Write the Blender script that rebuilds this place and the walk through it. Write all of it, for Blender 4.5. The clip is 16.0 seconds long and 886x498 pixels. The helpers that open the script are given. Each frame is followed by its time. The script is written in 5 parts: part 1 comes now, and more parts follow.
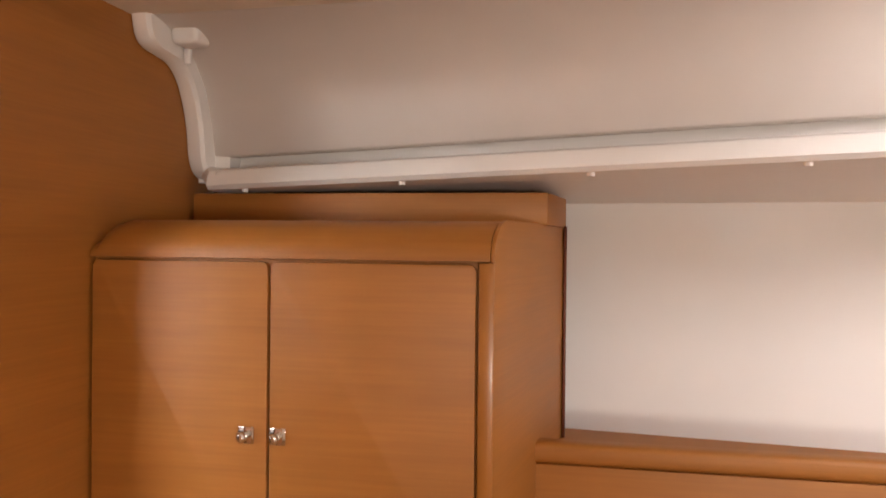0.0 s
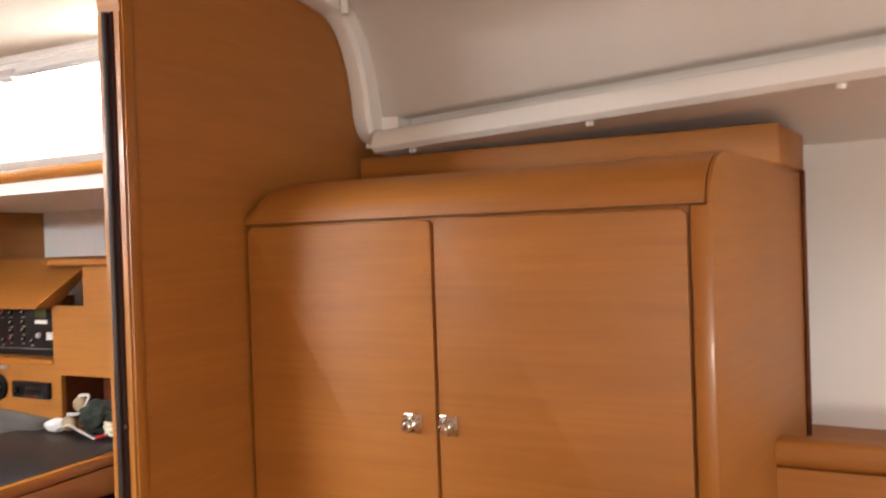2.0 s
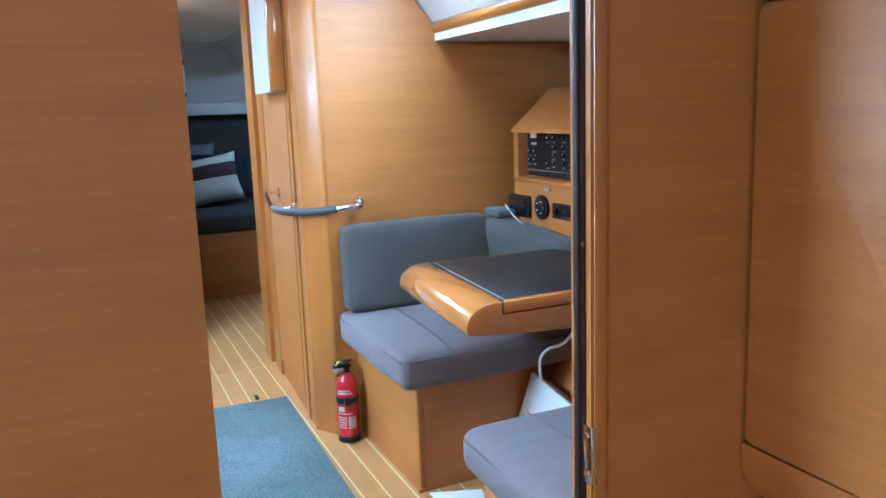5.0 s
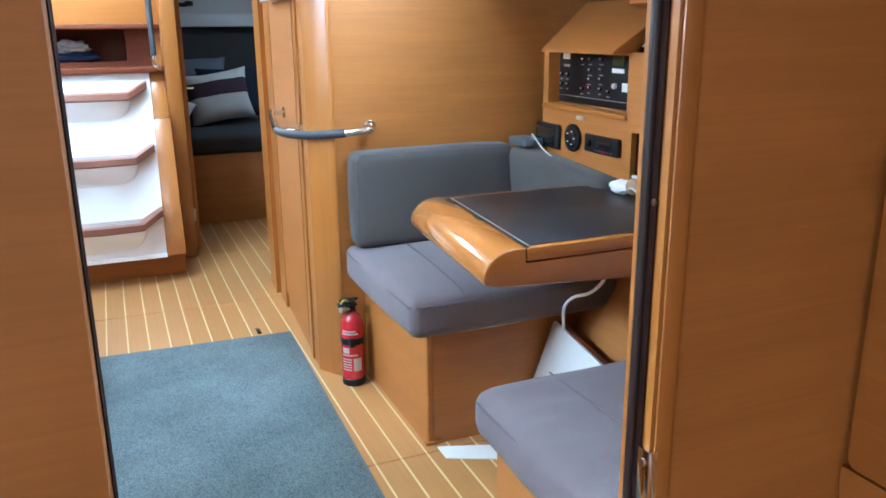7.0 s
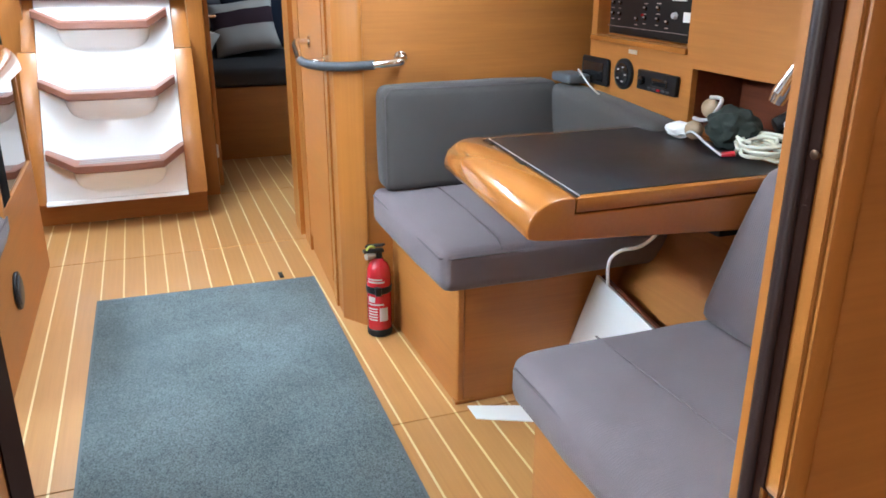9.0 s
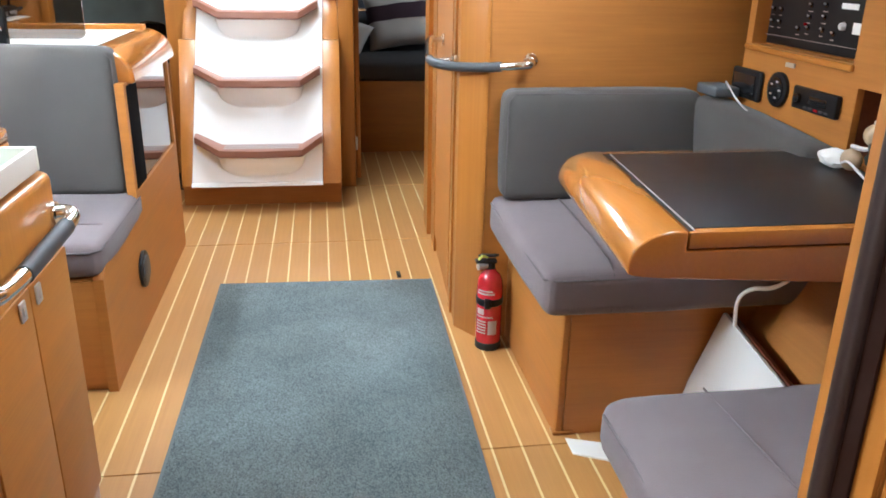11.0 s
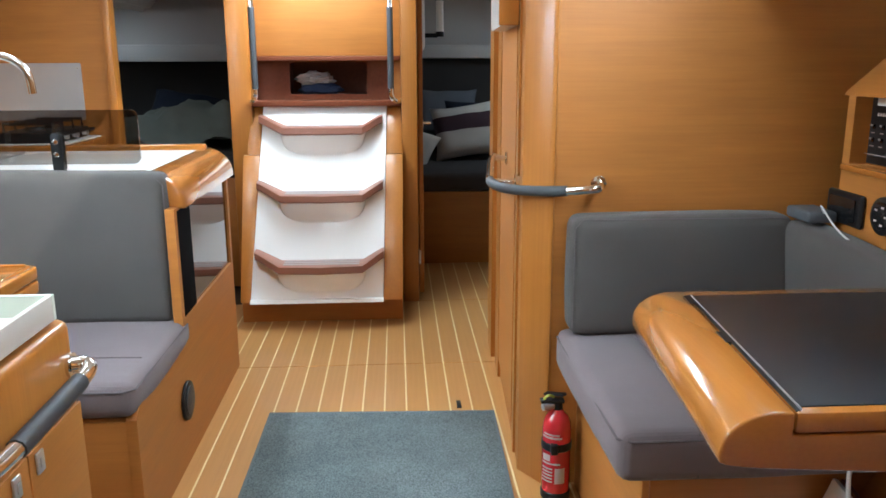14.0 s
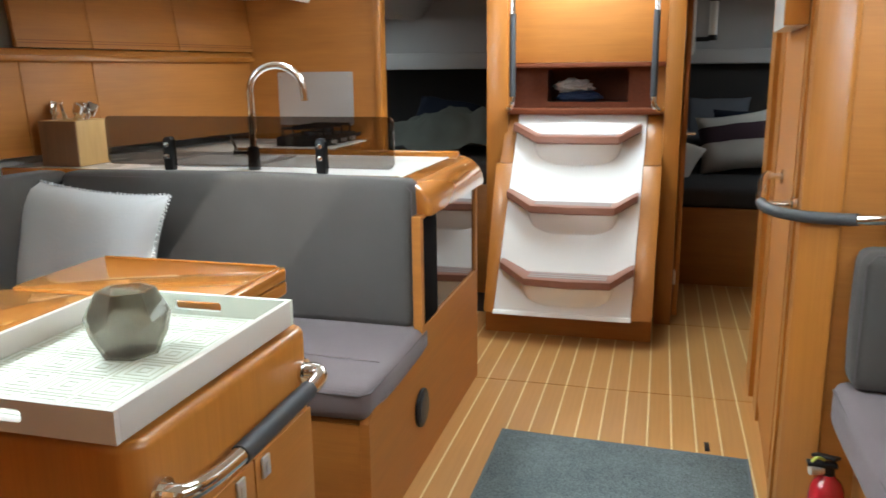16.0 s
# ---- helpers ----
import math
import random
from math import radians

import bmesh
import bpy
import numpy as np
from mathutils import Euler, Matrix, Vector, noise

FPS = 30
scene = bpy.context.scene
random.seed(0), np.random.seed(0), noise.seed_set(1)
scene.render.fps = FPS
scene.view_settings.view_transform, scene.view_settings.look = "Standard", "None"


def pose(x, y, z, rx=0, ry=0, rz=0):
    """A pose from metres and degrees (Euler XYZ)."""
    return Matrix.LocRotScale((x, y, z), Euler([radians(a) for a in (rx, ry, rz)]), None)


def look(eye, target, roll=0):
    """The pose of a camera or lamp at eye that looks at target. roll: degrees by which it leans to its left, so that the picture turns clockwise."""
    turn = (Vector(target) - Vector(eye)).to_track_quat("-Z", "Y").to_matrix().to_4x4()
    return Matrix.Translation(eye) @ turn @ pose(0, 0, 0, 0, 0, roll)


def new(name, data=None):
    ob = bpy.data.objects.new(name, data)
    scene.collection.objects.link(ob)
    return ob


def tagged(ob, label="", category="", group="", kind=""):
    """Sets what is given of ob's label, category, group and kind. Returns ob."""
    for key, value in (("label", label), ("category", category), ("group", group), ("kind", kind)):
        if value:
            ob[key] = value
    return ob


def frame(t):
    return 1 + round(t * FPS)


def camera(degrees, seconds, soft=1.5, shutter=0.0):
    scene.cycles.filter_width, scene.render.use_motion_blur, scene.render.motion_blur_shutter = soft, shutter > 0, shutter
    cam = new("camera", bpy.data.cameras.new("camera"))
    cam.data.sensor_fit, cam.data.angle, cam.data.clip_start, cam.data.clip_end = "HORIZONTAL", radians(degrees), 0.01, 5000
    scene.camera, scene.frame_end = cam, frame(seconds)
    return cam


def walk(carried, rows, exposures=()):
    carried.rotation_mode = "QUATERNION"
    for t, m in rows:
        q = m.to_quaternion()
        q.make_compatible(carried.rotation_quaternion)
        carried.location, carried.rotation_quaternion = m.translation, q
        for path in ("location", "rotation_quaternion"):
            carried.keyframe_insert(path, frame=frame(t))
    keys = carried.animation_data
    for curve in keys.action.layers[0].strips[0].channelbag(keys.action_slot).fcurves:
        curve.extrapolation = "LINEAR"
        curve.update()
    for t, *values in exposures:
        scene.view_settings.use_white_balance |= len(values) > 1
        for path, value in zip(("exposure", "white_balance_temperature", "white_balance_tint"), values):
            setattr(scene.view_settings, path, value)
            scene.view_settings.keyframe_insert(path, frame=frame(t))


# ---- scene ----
cam = camera(58.7, 16.0, 1.6, 0.3)
PATH = [
    (0, (-0.0906, 1.1470, 1.4039), (-0.4698, 3.1106, 1.3888), 0.57),
    (0.5, (-0.0987, 1.2211, 1.4014), (-0.4878, 3.1806, 1.4964), -0.08),
    (1, (-0.1027, 1.2835, 1.3922), (-0.5620, 3.2270, 1.5021), -0.68),
    (1.5, (-0.1101, 1.3404, 1.3722), (-0.7675, 3.2211, 1.5479), -0.82),
    (2, (-0.1249, 1.3929, 1.3368), (-0.9979, 3.1923, 1.3171), -1.91),
    (2.5, (-0.1418, 1.4374, 1.3113), (-1.1921, 3.1347, 1.1837), -3.04),
    (3, (-0.1513, 1.4919, 1.3110), (-1.4207, 3.0292, 1.1512), -2.19),
    (3.5, (-0.1871, 1.5388, 1.3095), (-1.6840, 2.8485, 1.0994), -0.53),
    (4, (-0.2163, 1.5792, 1.2942), (-1.8840, 2.6438, 1.0019), -0.67),
    (4.5, (-0.2229, 1.6186, 1.2811), (-1.9819, 2.5157, 0.9633), -0.58),
    (5, (-0.2307, 1.6476, 1.2604), (-2.0272, 2.4523, 0.9070), -2.03),
    (5.2, (-0.2406, 1.6596, 1.2535), (-2.0281, 2.4752, 0.8796), -1.62),
    (7.3, (-0.5229, 1.7743, 1.2294), (-2.3017, 2.5088, 0.6849), -0.51),
    (7.5, (-0.5526, 1.7790, 1.2231), (-2.3346, 2.5118, 0.6869), -0.62),
    (8, (-0.5997, 1.7868, 1.2114), (-2.3534, 2.5541, 0.6321), -0.48),
    (8.5, (-0.6333, 1.7919, 1.2039), (-2.3889, 2.5160, 0.5767), -0.49),
    (8.7, (-0.6435, 1.8009, 1.1990), (-2.3992, 2.5027, 0.5469), -0.20),
    (10.8, (-0.7457, 1.9567, 1.1984), (-2.5836, 2.2791, 0.4786), 1.12),
    (11, (-0.7557, 1.9668, 1.2004), (-2.6087, 2.2552, 0.5053), 1.11),
    (11.5, (-0.7698, 1.9894, 1.2032), (-2.6587, 2.2199, 0.5878), 1.13),
    (12, (-0.7797, 2.0046, 1.2071), (-2.6855, 2.1981, 0.6321), 0.61),
    (12.5, (-0.8202, 2.0099, 1.2117), (-2.7394, 2.1540, 0.6677), 0.22),
    (13, (-0.8686, 2.0250, 1.2230), (-2.8087, 2.1131, 0.7454), -0.56),
    (13.5, (-0.9161, 2.0248, 1.2326), (-2.8599, 2.1065, 0.7689), -0.74),
    (14, (-0.9662, 2.0307, 1.2431), (-2.9088, 2.1423, 0.7804), -0.22),
    (14.5, (-1.0131, 2.0294, 1.2391), (-2.9608, 2.0518, 0.7854), -0.57),
    (15, (-1.0350, 2.0313, 1.2385), (-2.9810, 1.8933, 0.7981), -0.87),
    (15.5, (-1.0667, 2.0388, 1.2416), (-2.9931, 1.7220, 0.8073), -0.80),
    (16, (-1.1044, 2.0429, 1.2445), (-2.9847, 1.5247, 0.8018), -0.68),
]
walk(cam, [(t, look(eye, target, roll)) for t, eye, target, roll in PATH],
     [(0, 0.85, 7200, 18), (1.5, 0.95, 7150, 16), (2.5, 0.93, 7150, 16), (3.5, 0.92, 5600, 4), (4.5, 0.95, 4350, -5), (5.2, 0.97, 4400, -5), (7.5, 0.9, 5080, 1), (8.5, 0.93, 5420, 4), (11, 0.86, 5950, 6), (13, 0.65, 5750, 4), (14.5, 0.32, 6000, 3), (16, 0.19, 6350, 3)])

# ---- world, lights, exposure ----
world = bpy.data.worlds.new("sky")
scene.world = world
world.use_nodes = True
wn = world.node_tree
sky = wn.nodes.new("ShaderNodeTexSky")
sky.sky_type, sky.sun_disc = "NISHITA", False
sky.sun_elevation, sky.sun_rotation = radians(48), radians(60)
wn.nodes["Background"].inputs["Strength"].default_value = 0.12
wn.links.new(sky.outputs["Color"], wn.nodes["Background"].inputs["Color"])


def lamp(name, kind, m, energy, colour, **kw):
    data = bpy.data.lights.new(name, kind)
    data.energy, data.color = energy, colour
    for k, v in kw.items():
        if k == "size":
            data.size = v
        elif k == "size_y":
            data.shape, data.size_y = "RECTANGLE", v
        elif k == "angle":
            data.angle = v
    ob = new(name, data)
    ob.matrix_world = m
    return ob


DAY = (0.84, 0.93, 1.0)
SOFT = (1.0, 0.97, 0.92)
lamp("sun", "SUN", look((0, 0, 0), (-0.5, -0.86, -1.1)), 3.0, (1.0, 0.95, 0.88), angle=radians(0.5))
lamp("companionway_daylight", "AREA", look((-4.64, 1.64, 1.925), (-4.60, 1.64, 0.0)), 33, DAY, size=0.84, size_y=0.62)
lamp("port_window_daylight", "AREA", look((-2.0, 2.95, 1.80), (-2.45, 2.0, 1.30)), 15, DAY, size=1.3, size_y=0.22)
lamp("port_window_aft_daylight", "AREA", look((-2.62, 2.85, 1.755), (-3.1, 2.84, 1.68)), 6, DAY, size=0.2, size_y=0.16)
lamp("starboard_window_daylight", "AREA", look((-2.32, 0.34, 1.80), (-2.28, 1.6, 1.10)), 34, DAY, size=1.4, size_y=0.24)
# added fill over the saloon; the hatch it shines through is unseen
lamp("saloon_fill_lamp", "AREA", look((-2.75, 1.64, 1.95), (-2.75, 1.64, 0.0)), 9, DAY, size=0.5, size_y=0.5)
# fill lamp added to brighten the galley; no hatch is known there
lamp("galley_fill_lamp", "AREA", look((-3.92, 0.90, 1.90), (-3.95, 0.3, 1.05)), 8, DAY, size=0.34, size_y=0.34)
# fill lamp behind an unseen, added hatch, tilted towards the bow hull side
lamp("fore_fill_lamp", "AREA", look((0.85, 2.0, 1.86), (1.1, 2.85, 1.41)), 10, (0.90, 0.93, 1.0), size=0.42, size_y=0.36)
# fill from starboard for the bow cabin, set in an added portlight
lamp("bow_fill_lamp", "AREA", look((0.55, -0.345, 1.13), (-0.35, 2.4, 1.08)), 14, SOFT, size=0.5, size_y=0.24)
# two fill lamps added under the closed side decks; no hatch is above them
lamp("aft_port_fill_lamp", "AREA", look((-6.1, 3.0, 1.50), (-6.2, 2.7, 0.0)), 2.3, DAY, size=0.4, size_y=0.4)
lamp("aft_starboard_fill_lamp", "AREA", look((-6.0, 0.1, 1.58), (-6.0, 0.5, 0.0)), 2.0, DAY, size=0.4, size_y=0.4)


# ---- materials ----
def material(name, colour, rough=0.5, metal=0.0, grain=None, colour2=None, amount=0.5, bump=0.0, bump_scale=(200, 200, 200), coat=0.0,
             stain=0.0, random_tone=0.0, spec=0.5, stain_scale=(2.3, 2.3, 2.3)):
    m = bpy.data.materials.new(name)
    m.use_nodes = True
    t = m.node_tree
    b = t.nodes["Principled BSDF"]
    b.inputs["Base Color"].default_value = (*colour, 1)
    b.inputs["Roughness"].default_value = rough
    b.inputs["Metallic"].default_value = metal
    b.inputs["Coat Weight"].default_value = coat
    b.inputs["Coat Roughness"].default_value = 0.12
    b.inputs["Specular IOR Level"].default_value = spec
    co = t.nodes.new("ShaderNodeTexCoord")

    def noise_at(scale, detail=4.0, rough_=0.6):
        mp = t.nodes.new("ShaderNodeMapping")
        mp.inputs["Scale"].default_value = scale
        t.links.new(co.outputs["Object"], mp.inputs["Vector"])
        n = t.nodes.new("ShaderNodeTexNoise")
        n.inputs["Scale"].default_value = 1.0
        n.inputs["Detail"].default_value = detail
        n.inputs["Roughness"].default_value = rough_
        t.links.new(mp.outputs["Vector"], n.inputs["Vector"])
        return n.outputs["Fac"]

    col = None
    if grain:
        f = noise_at(grain, 6.0, 0.65)
        ramp = t.nodes.new("ShaderNodeMapRange")
        ramp.inputs["From Min"].default_value, ramp.inputs["From Max"].default_value = 0.5 - 0.5 * (1 - amount) - 0.02, 0.5 + 0.5 * (1 - amount) + 0.02
        t.links.new(f, ramp.inputs["Value"])
        mix = t.nodes.new("ShaderNodeMix")
        mix.data_type = "RGBA"
        mix.inputs["A"].default_value = (*colour, 1)
        mix.inputs["B"].default_value = (*(colour2 or [c * 0.7 for c in colour]), 1)
        t.links.new(ramp.outputs["Result"], mix.inputs["Factor"])
        col = mix.outputs["Result"]
    if stain:
        f = noise_at(stain_scale, 3.0)
        rg = t.nodes.new("ShaderNodeMapRange")
        rg.inputs["To Min"].default_value, rg.inputs["To Max"].default_value = 1 - stain, 1 + stain
        rg.inputs["From Min"].default_value, rg.inputs["From Max"].default_value = 0.3, 0.7
        t.links.new(f, rg.inputs["Value"])
        hs = t.nodes.new("ShaderNodeHueSaturation")
        if col:
            t.links.new(col, hs.inputs["Color"])
        else:
            hs.inputs["Color"].default_value = (*colour, 1)
        t.links.new(rg.outputs["Result"], hs.inputs["Value"])
        col = hs.outputs["Color"]
        rr = t.nodes.new("ShaderNodeMapRange")
        rr.inputs["To Min"].default_value, rr.inputs["To Max"].default_value = max(rough - 0.06, 0.02), min(rough + 0.08, 1)
        t.links.new(f, rr.inputs["Value"])
        t.links.new(rr.outputs["Result"], b.inputs["Roughness"])
    if random_tone:
        oi = t.nodes.new("ShaderNodeObjectInfo")
        rg = t.nodes.new("ShaderNodeMapRange")
        rg.inputs["To Min"].default_value, rg.inputs["To Max"].default_value = 1 - random_tone, 1 + random_tone
        t.links.new(oi.outputs["Random"], rg.inputs["Value"])
        hs = t.nodes.new("ShaderNodeHueSaturation")
        if col:
            t.links.new(col, hs.inputs["Color"])
        else:
            hs.inputs["Color"].default_value = (*colour, 1)
        t.links.new(rg.outputs["Result"], hs.inputs["Value"])
        col = hs.outputs["Color"]
    if col:
        t.links.new(col, b.inputs["Base Color"])
    if bump:
        f = noise_at(bump_scale, 3.0)
        bp = t.nodes.new("ShaderNodeBump")
        bp.inputs["Strength"].default_value = bump
        bp.inputs["Distance"].default_value = 0.002
        t.links.new(f, bp.inputs["Height"])
        t.links.new(bp.outputs["Normal"], b.inputs["Normal"])
    return m


def glass(name, colour, rough=0.02, mixin=0.5):
    m = bpy.data.materials.new(name)
    m.use_nodes = True
    t = m.node_tree
    b = t.nodes["Principled BSDF"]
    b.inputs["Base Color"].default_value = (*colour, 1)
    b.inputs["Roughness"].default_value = rough
    b.inputs["Transmission Weight"].default_value = 1.0
    b.inputs["IOR"].default_value = 1.05 if mixin else 1.45
    b.inputs["Specular IOR Level"].default_value = 0.5
    b.inputs["Coat Weight"].default_value = 0.6 if mixin else 0.0
    b.inputs["Coat Roughness"].default_value = 0.02
    return m


W1, W2 = (0.395, 0.149, 0.025), (0.31, 0.112, 0.017)
M_WOOD = material("veneer_level_grain", W1, 0.52, grain=(4, 4, 170), colour2=W2, amount=0.35, bump=0.05, bump_scale=(6, 6, 500), coat=0.0, stain=0.10, stain_scale=(2.2, 2.2, 16))
M_POST = material("veneer_upright_grain", W1, 0.34, grain=(130, 130, 1.6), colour2=W2, amount=0.35, bump=0.05, bump_scale=(500, 500, 6), coat=0.2, stain=0.07, stain_scale=(16, 16, 1.5))
M_TRIM = material("solid_varnished_wood", (0.40, 0.150, 0.026), 0.17, grain=(4, 140, 140), colour2=(0.34, 0.120, 0.022), amount=0.3, bump=0.03, bump_scale=(20, 300, 300), coat=0.8, stain=0.02)
M_TRIMY = material("solid_varnished_wood_cross", (0.40, 0.150, 0.026), 0.17, grain=(140, 4, 140), colour2=(0.34, 0.120, 0.022), amount=0.3, bump=0.03, bump_scale=(300, 20, 300), coat=0.8, stain=0.02)
for varnish in (M_TRIM, M_TRIMY):
    varnish.node_tree.nodes["Principled BSDF"].inputs["Coat Roughness"].default_value = 0.05
M_DARKWOOD = material("dark_red_wood", (0.17, 0.045, 0.018), 0.5, grain=(2, 60, 60), colour2=(0.10, 0.026, 0.011), amount=0.4, stain=0.05, spec=0.2)
M_PALEWOOD = material("pale_block_wood", (0.55, 0.34, 0.13), 0.5, grain=(60, 60, 4), colour2=(0.42, 0.24, 0.08), amount=0.4)
M_FLOOR = material("floor_board", (0.47, 0.235, 0.072), 0.31, grain=(2.5, 90, 30), colour2=(0.36, 0.17, 0.05), amount=0.35, bump=0.05, bump_scale=(20, 400, 50), coat=0.25, stain=0.06, random_tone=0.06)
M_HOLLY = material("pale_inlay_strip", (0.72, 0.60, 0.34), 0.35, grain=(3, 80, 80), colour2=(0.62, 0.48, 0.25), amount=0.4, coat=0.2)
M_BLACKGAP = material("dark_gap", (0.03, 0.02, 0.015), 0.7)
M_WHITE = material("white_liner", (0.80, 0.77, 0.73), 0.55, stain=0.03, bump=0.08, bump_scale=(300, 300, 300))
M_LINER = material("padded_side_liner", (0.60, 0.54, 0.49), 0.75, stain=0.05, bump=0.15, bump_scale=(600, 600, 600))
M_VINYL = material("beige_headliner", (0.74, 0.65, 0.53), 0.7, stain=0.04, bump=0.15, bump_scale=(700, 700, 700))
M_GEL = material("white_gelcoat", (0.83, 0.82, 0.79), 0.22, stain=0.02, coat=0.3)
M_GREYW = material("grey_white_panel", (0.55, 0.53, 0.52), 0.6, stain=0.03)
M_STEP = material("pink_teak_tread", (0.28, 0.12, 0.078), 0.42, grain=(60, 3, 60), colour2=(0.20, 0.082, 0.052), amount=0.4, stain=0.05)
M_SEAT = material("mauve_grey_seat_cloth", (0.165, 0.134, 0.138), 0.92, grain=(900, 900, 900), colour2=(0.135, 0.108, 0.110), amount=0.3, bump=0.25, bump_scale=(700, 700, 700), stain=0.10, spec=0.2)
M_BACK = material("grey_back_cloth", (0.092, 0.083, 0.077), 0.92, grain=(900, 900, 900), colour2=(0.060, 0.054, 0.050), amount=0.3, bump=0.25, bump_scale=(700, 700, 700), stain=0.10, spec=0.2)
M_PIPE = material("seam_piping", (0.115, 0.098, 0.098), 0.9, spec=0.2)
st_ = M_SEAT.node_tree
wv, wb = st_.nodes.new("ShaderNodeTexWave"), st_.nodes.new("ShaderNodeBump")
wc = st_.nodes.new("ShaderNodeTexCoord")
wv.inputs["Scale"].default_value, wv.inputs["Distortion"].default_value = 55, 0.4
wb.inputs["Strength"].default_value, wb.inputs["Distance"].default_value = 0.2, 0.0015
st_.links.new(wc.outputs["Object"], wv.inputs["Vector"])
st_.links.new(wv.outputs["Fac"], wb.inputs["Height"])
old = st_.nodes["Principled BSDF"].inputs["Normal"].links[0].from_socket
st_.links.new(old, wb.inputs["Normal"])
st_.links.new(wb.outputs["Normal"], st_.nodes["Principled BSDF"].inputs["Normal"])
for cloth in (M_SEAT, M_BACK):
    cloth.node_tree.nodes["Principled BSDF"].inputs["Sheen Weight"].default_value = 0.15
    cloth.node_tree.nodes["Principled BSDF"].inputs["Sheen Roughness"].default_value = 0.4
M_MAT = material("blue_grey_loop_mat", (0.18, 0.21, 0.21), 0.97, grain=(190, 240, 190), colour2=(0.045, 0.058, 0.06), amount=0.68, bump=1.0, bump_scale=(260, 260, 260), stain=0.25, spec=0.1)
M_MATEDGE = material("mat_binding", (0.11, 0.125, 0.13), 0.9)
M_CHROME = material("chrome", (0.78, 0.77, 0.75), 0.09, 1.0, stain=0.02)
M_STEEL = material("brushed_steel", (0.62, 0.62, 0.63), 0.38, 0.75, grain=(4, 400, 400), colour2=(0.5, 0.5, 0.51), amount=0.3)
M_LEATHER = material("grey_leather_wrap", (0.038, 0.041, 0.046), 0.5, bump=0.3, bump_scale=(400, 400, 400))
M_BLACK = material("black_plastic", (0.010, 0.010, 0.011), 0.42, stain=0.1, spec=0.25)
M_GLOSS = material("black_gloss", (0.01, 0.01, 0.011), 0.12, coat=0.5)
M_RUBBER = material("dark_brown_seal", (0.022, 0.009, 0.006), 0.85, spec=0.06)
M_GRIP = material("worn_grey_grip", (0.30, 0.26, 0.25), 0.8)
M_MATTBLACK = material("matt_black", (0.008, 0.008, 0.009), 0.9, spec=0.03)
M_WALNUT = material("walnut_face", (0.20, 0.095, 0.04), 0.45, grain=(60, 60, 3), colour2=(0.13, 0.06, 0.025), amount=0.4)
M_SEAL = material("brown_bulb_rubber", (0.030, 0.017, 0.016), 0.42, spec=0.4)
M_BRONZE = material("dark_bronze", (0.12, 0.07, 0.04), 0.35, 0.8)
M_TABLE = material("black_leatherette", (0.014, 0.014, 0.016), 0.33, bump=0.25, bump_scale=(500, 500, 500), stain=0.2)
M_COUNTER = material("white_counter_laminate", (0.80, 0.79, 0.76), 0.25, stain=0.02, coat=0.2)
M_RED = material("red_enamel", (0.40, 0.012, 0.02), 0.25, coat=0.5, stain=0.04)
M_LABEL = material("label_print", (0.42, 0.34, 0.32), 0.5)
M_YELLOW = material("yellow_green_pin", (0.55, 0.62, 0.12), 0.5)
M_PAPER = material("white_paint", (0.80, 0.79, 0.76), 0.5, stain=0.03)
M_TRAY = material("tray_lacquer", (0.50, 0.455, 0.41), 0.35, stain=0.03)
M_TRAYIN = material("tray_pale_green_inside", (0.60, 0.625, 0.55), 0.35, stain=0.03)
M_LINE = material("tray_gold_line", (0.46, 0.46, 0.34), 0.35)
M_PILLOW = material("cream_pillow_cloth", (0.50, 0.48, 0.45), 0.95, bump=0.3, bump_scale=(500, 500, 500), stain=0.06, spec=0.1)
M_FUR = material("white_silky_pillow", (0.60, 0.60, 0.60), 0.8, bump=0.5, bump_scale=(90, 90, 90), stain=0.06, spec=0.2)
M_MAROON = material("maroon_band", (0.055, 0.035, 0.045), 0.9, spec=0.1)
M_NAVY = material("navy_cloth", (0.018, 0.022, 0.035), 0.9, spec=0.1)
M_DARKBED = material("dark_bed_cloth", (0.05, 0.048, 0.05), 0.95, bump=0.3, bump_scale=(500, 500, 500), stain=0.1, spec=0.1)
# near-black so that the aft cabins' shade is in the lining's colour
M_SHADELINING = material("lining_painted_in_shade", (0.045, 0.042, 0.042), 0.9, stain=0.1)
M_SMOKE = glass("smoked_acrylic", (0.30, 0.275, 0.255))
M_CLEAR = glass("window_pane", (0.95, 0.97, 0.98))
M_VASE = glass("smoked_vase_glass", (0.44, 0.41, 0.37), 0.02, 0.5)
M_MIRRORDARK = material("dark_mirror_glass", (0.20, 0.19, 0.19), 0.03, 1.0)
vt = M_VASE.node_tree
vn, vb = vt.nodes.new("ShaderNodeTexVoronoi"), vt.nodes.new("ShaderNodeBump")
vn.inputs["Scale"].default_value = 160
vb.inputs["Strength"].default_value, vb.inputs["Distance"].default_value = 0.25, 0.001
vt.links.new(vn.outputs["Distance"], vb.inputs["Height"])
vt.links.new(vb.outputs["Normal"], vt.nodes["Principled BSDF"].inputs["Normal"])
M_CABLE = material("pale_cable", (0.70, 0.68, 0.55), 0.5)
M_CLOTHW = material("pale_rag", (0.55, 0.50, 0.47), 0.9)
M_BLUE = material("dark_blue_cloth", (0.02, 0.035, 0.09), 0.9)


# ---- mesh helpers ----
ORIGIN = {}


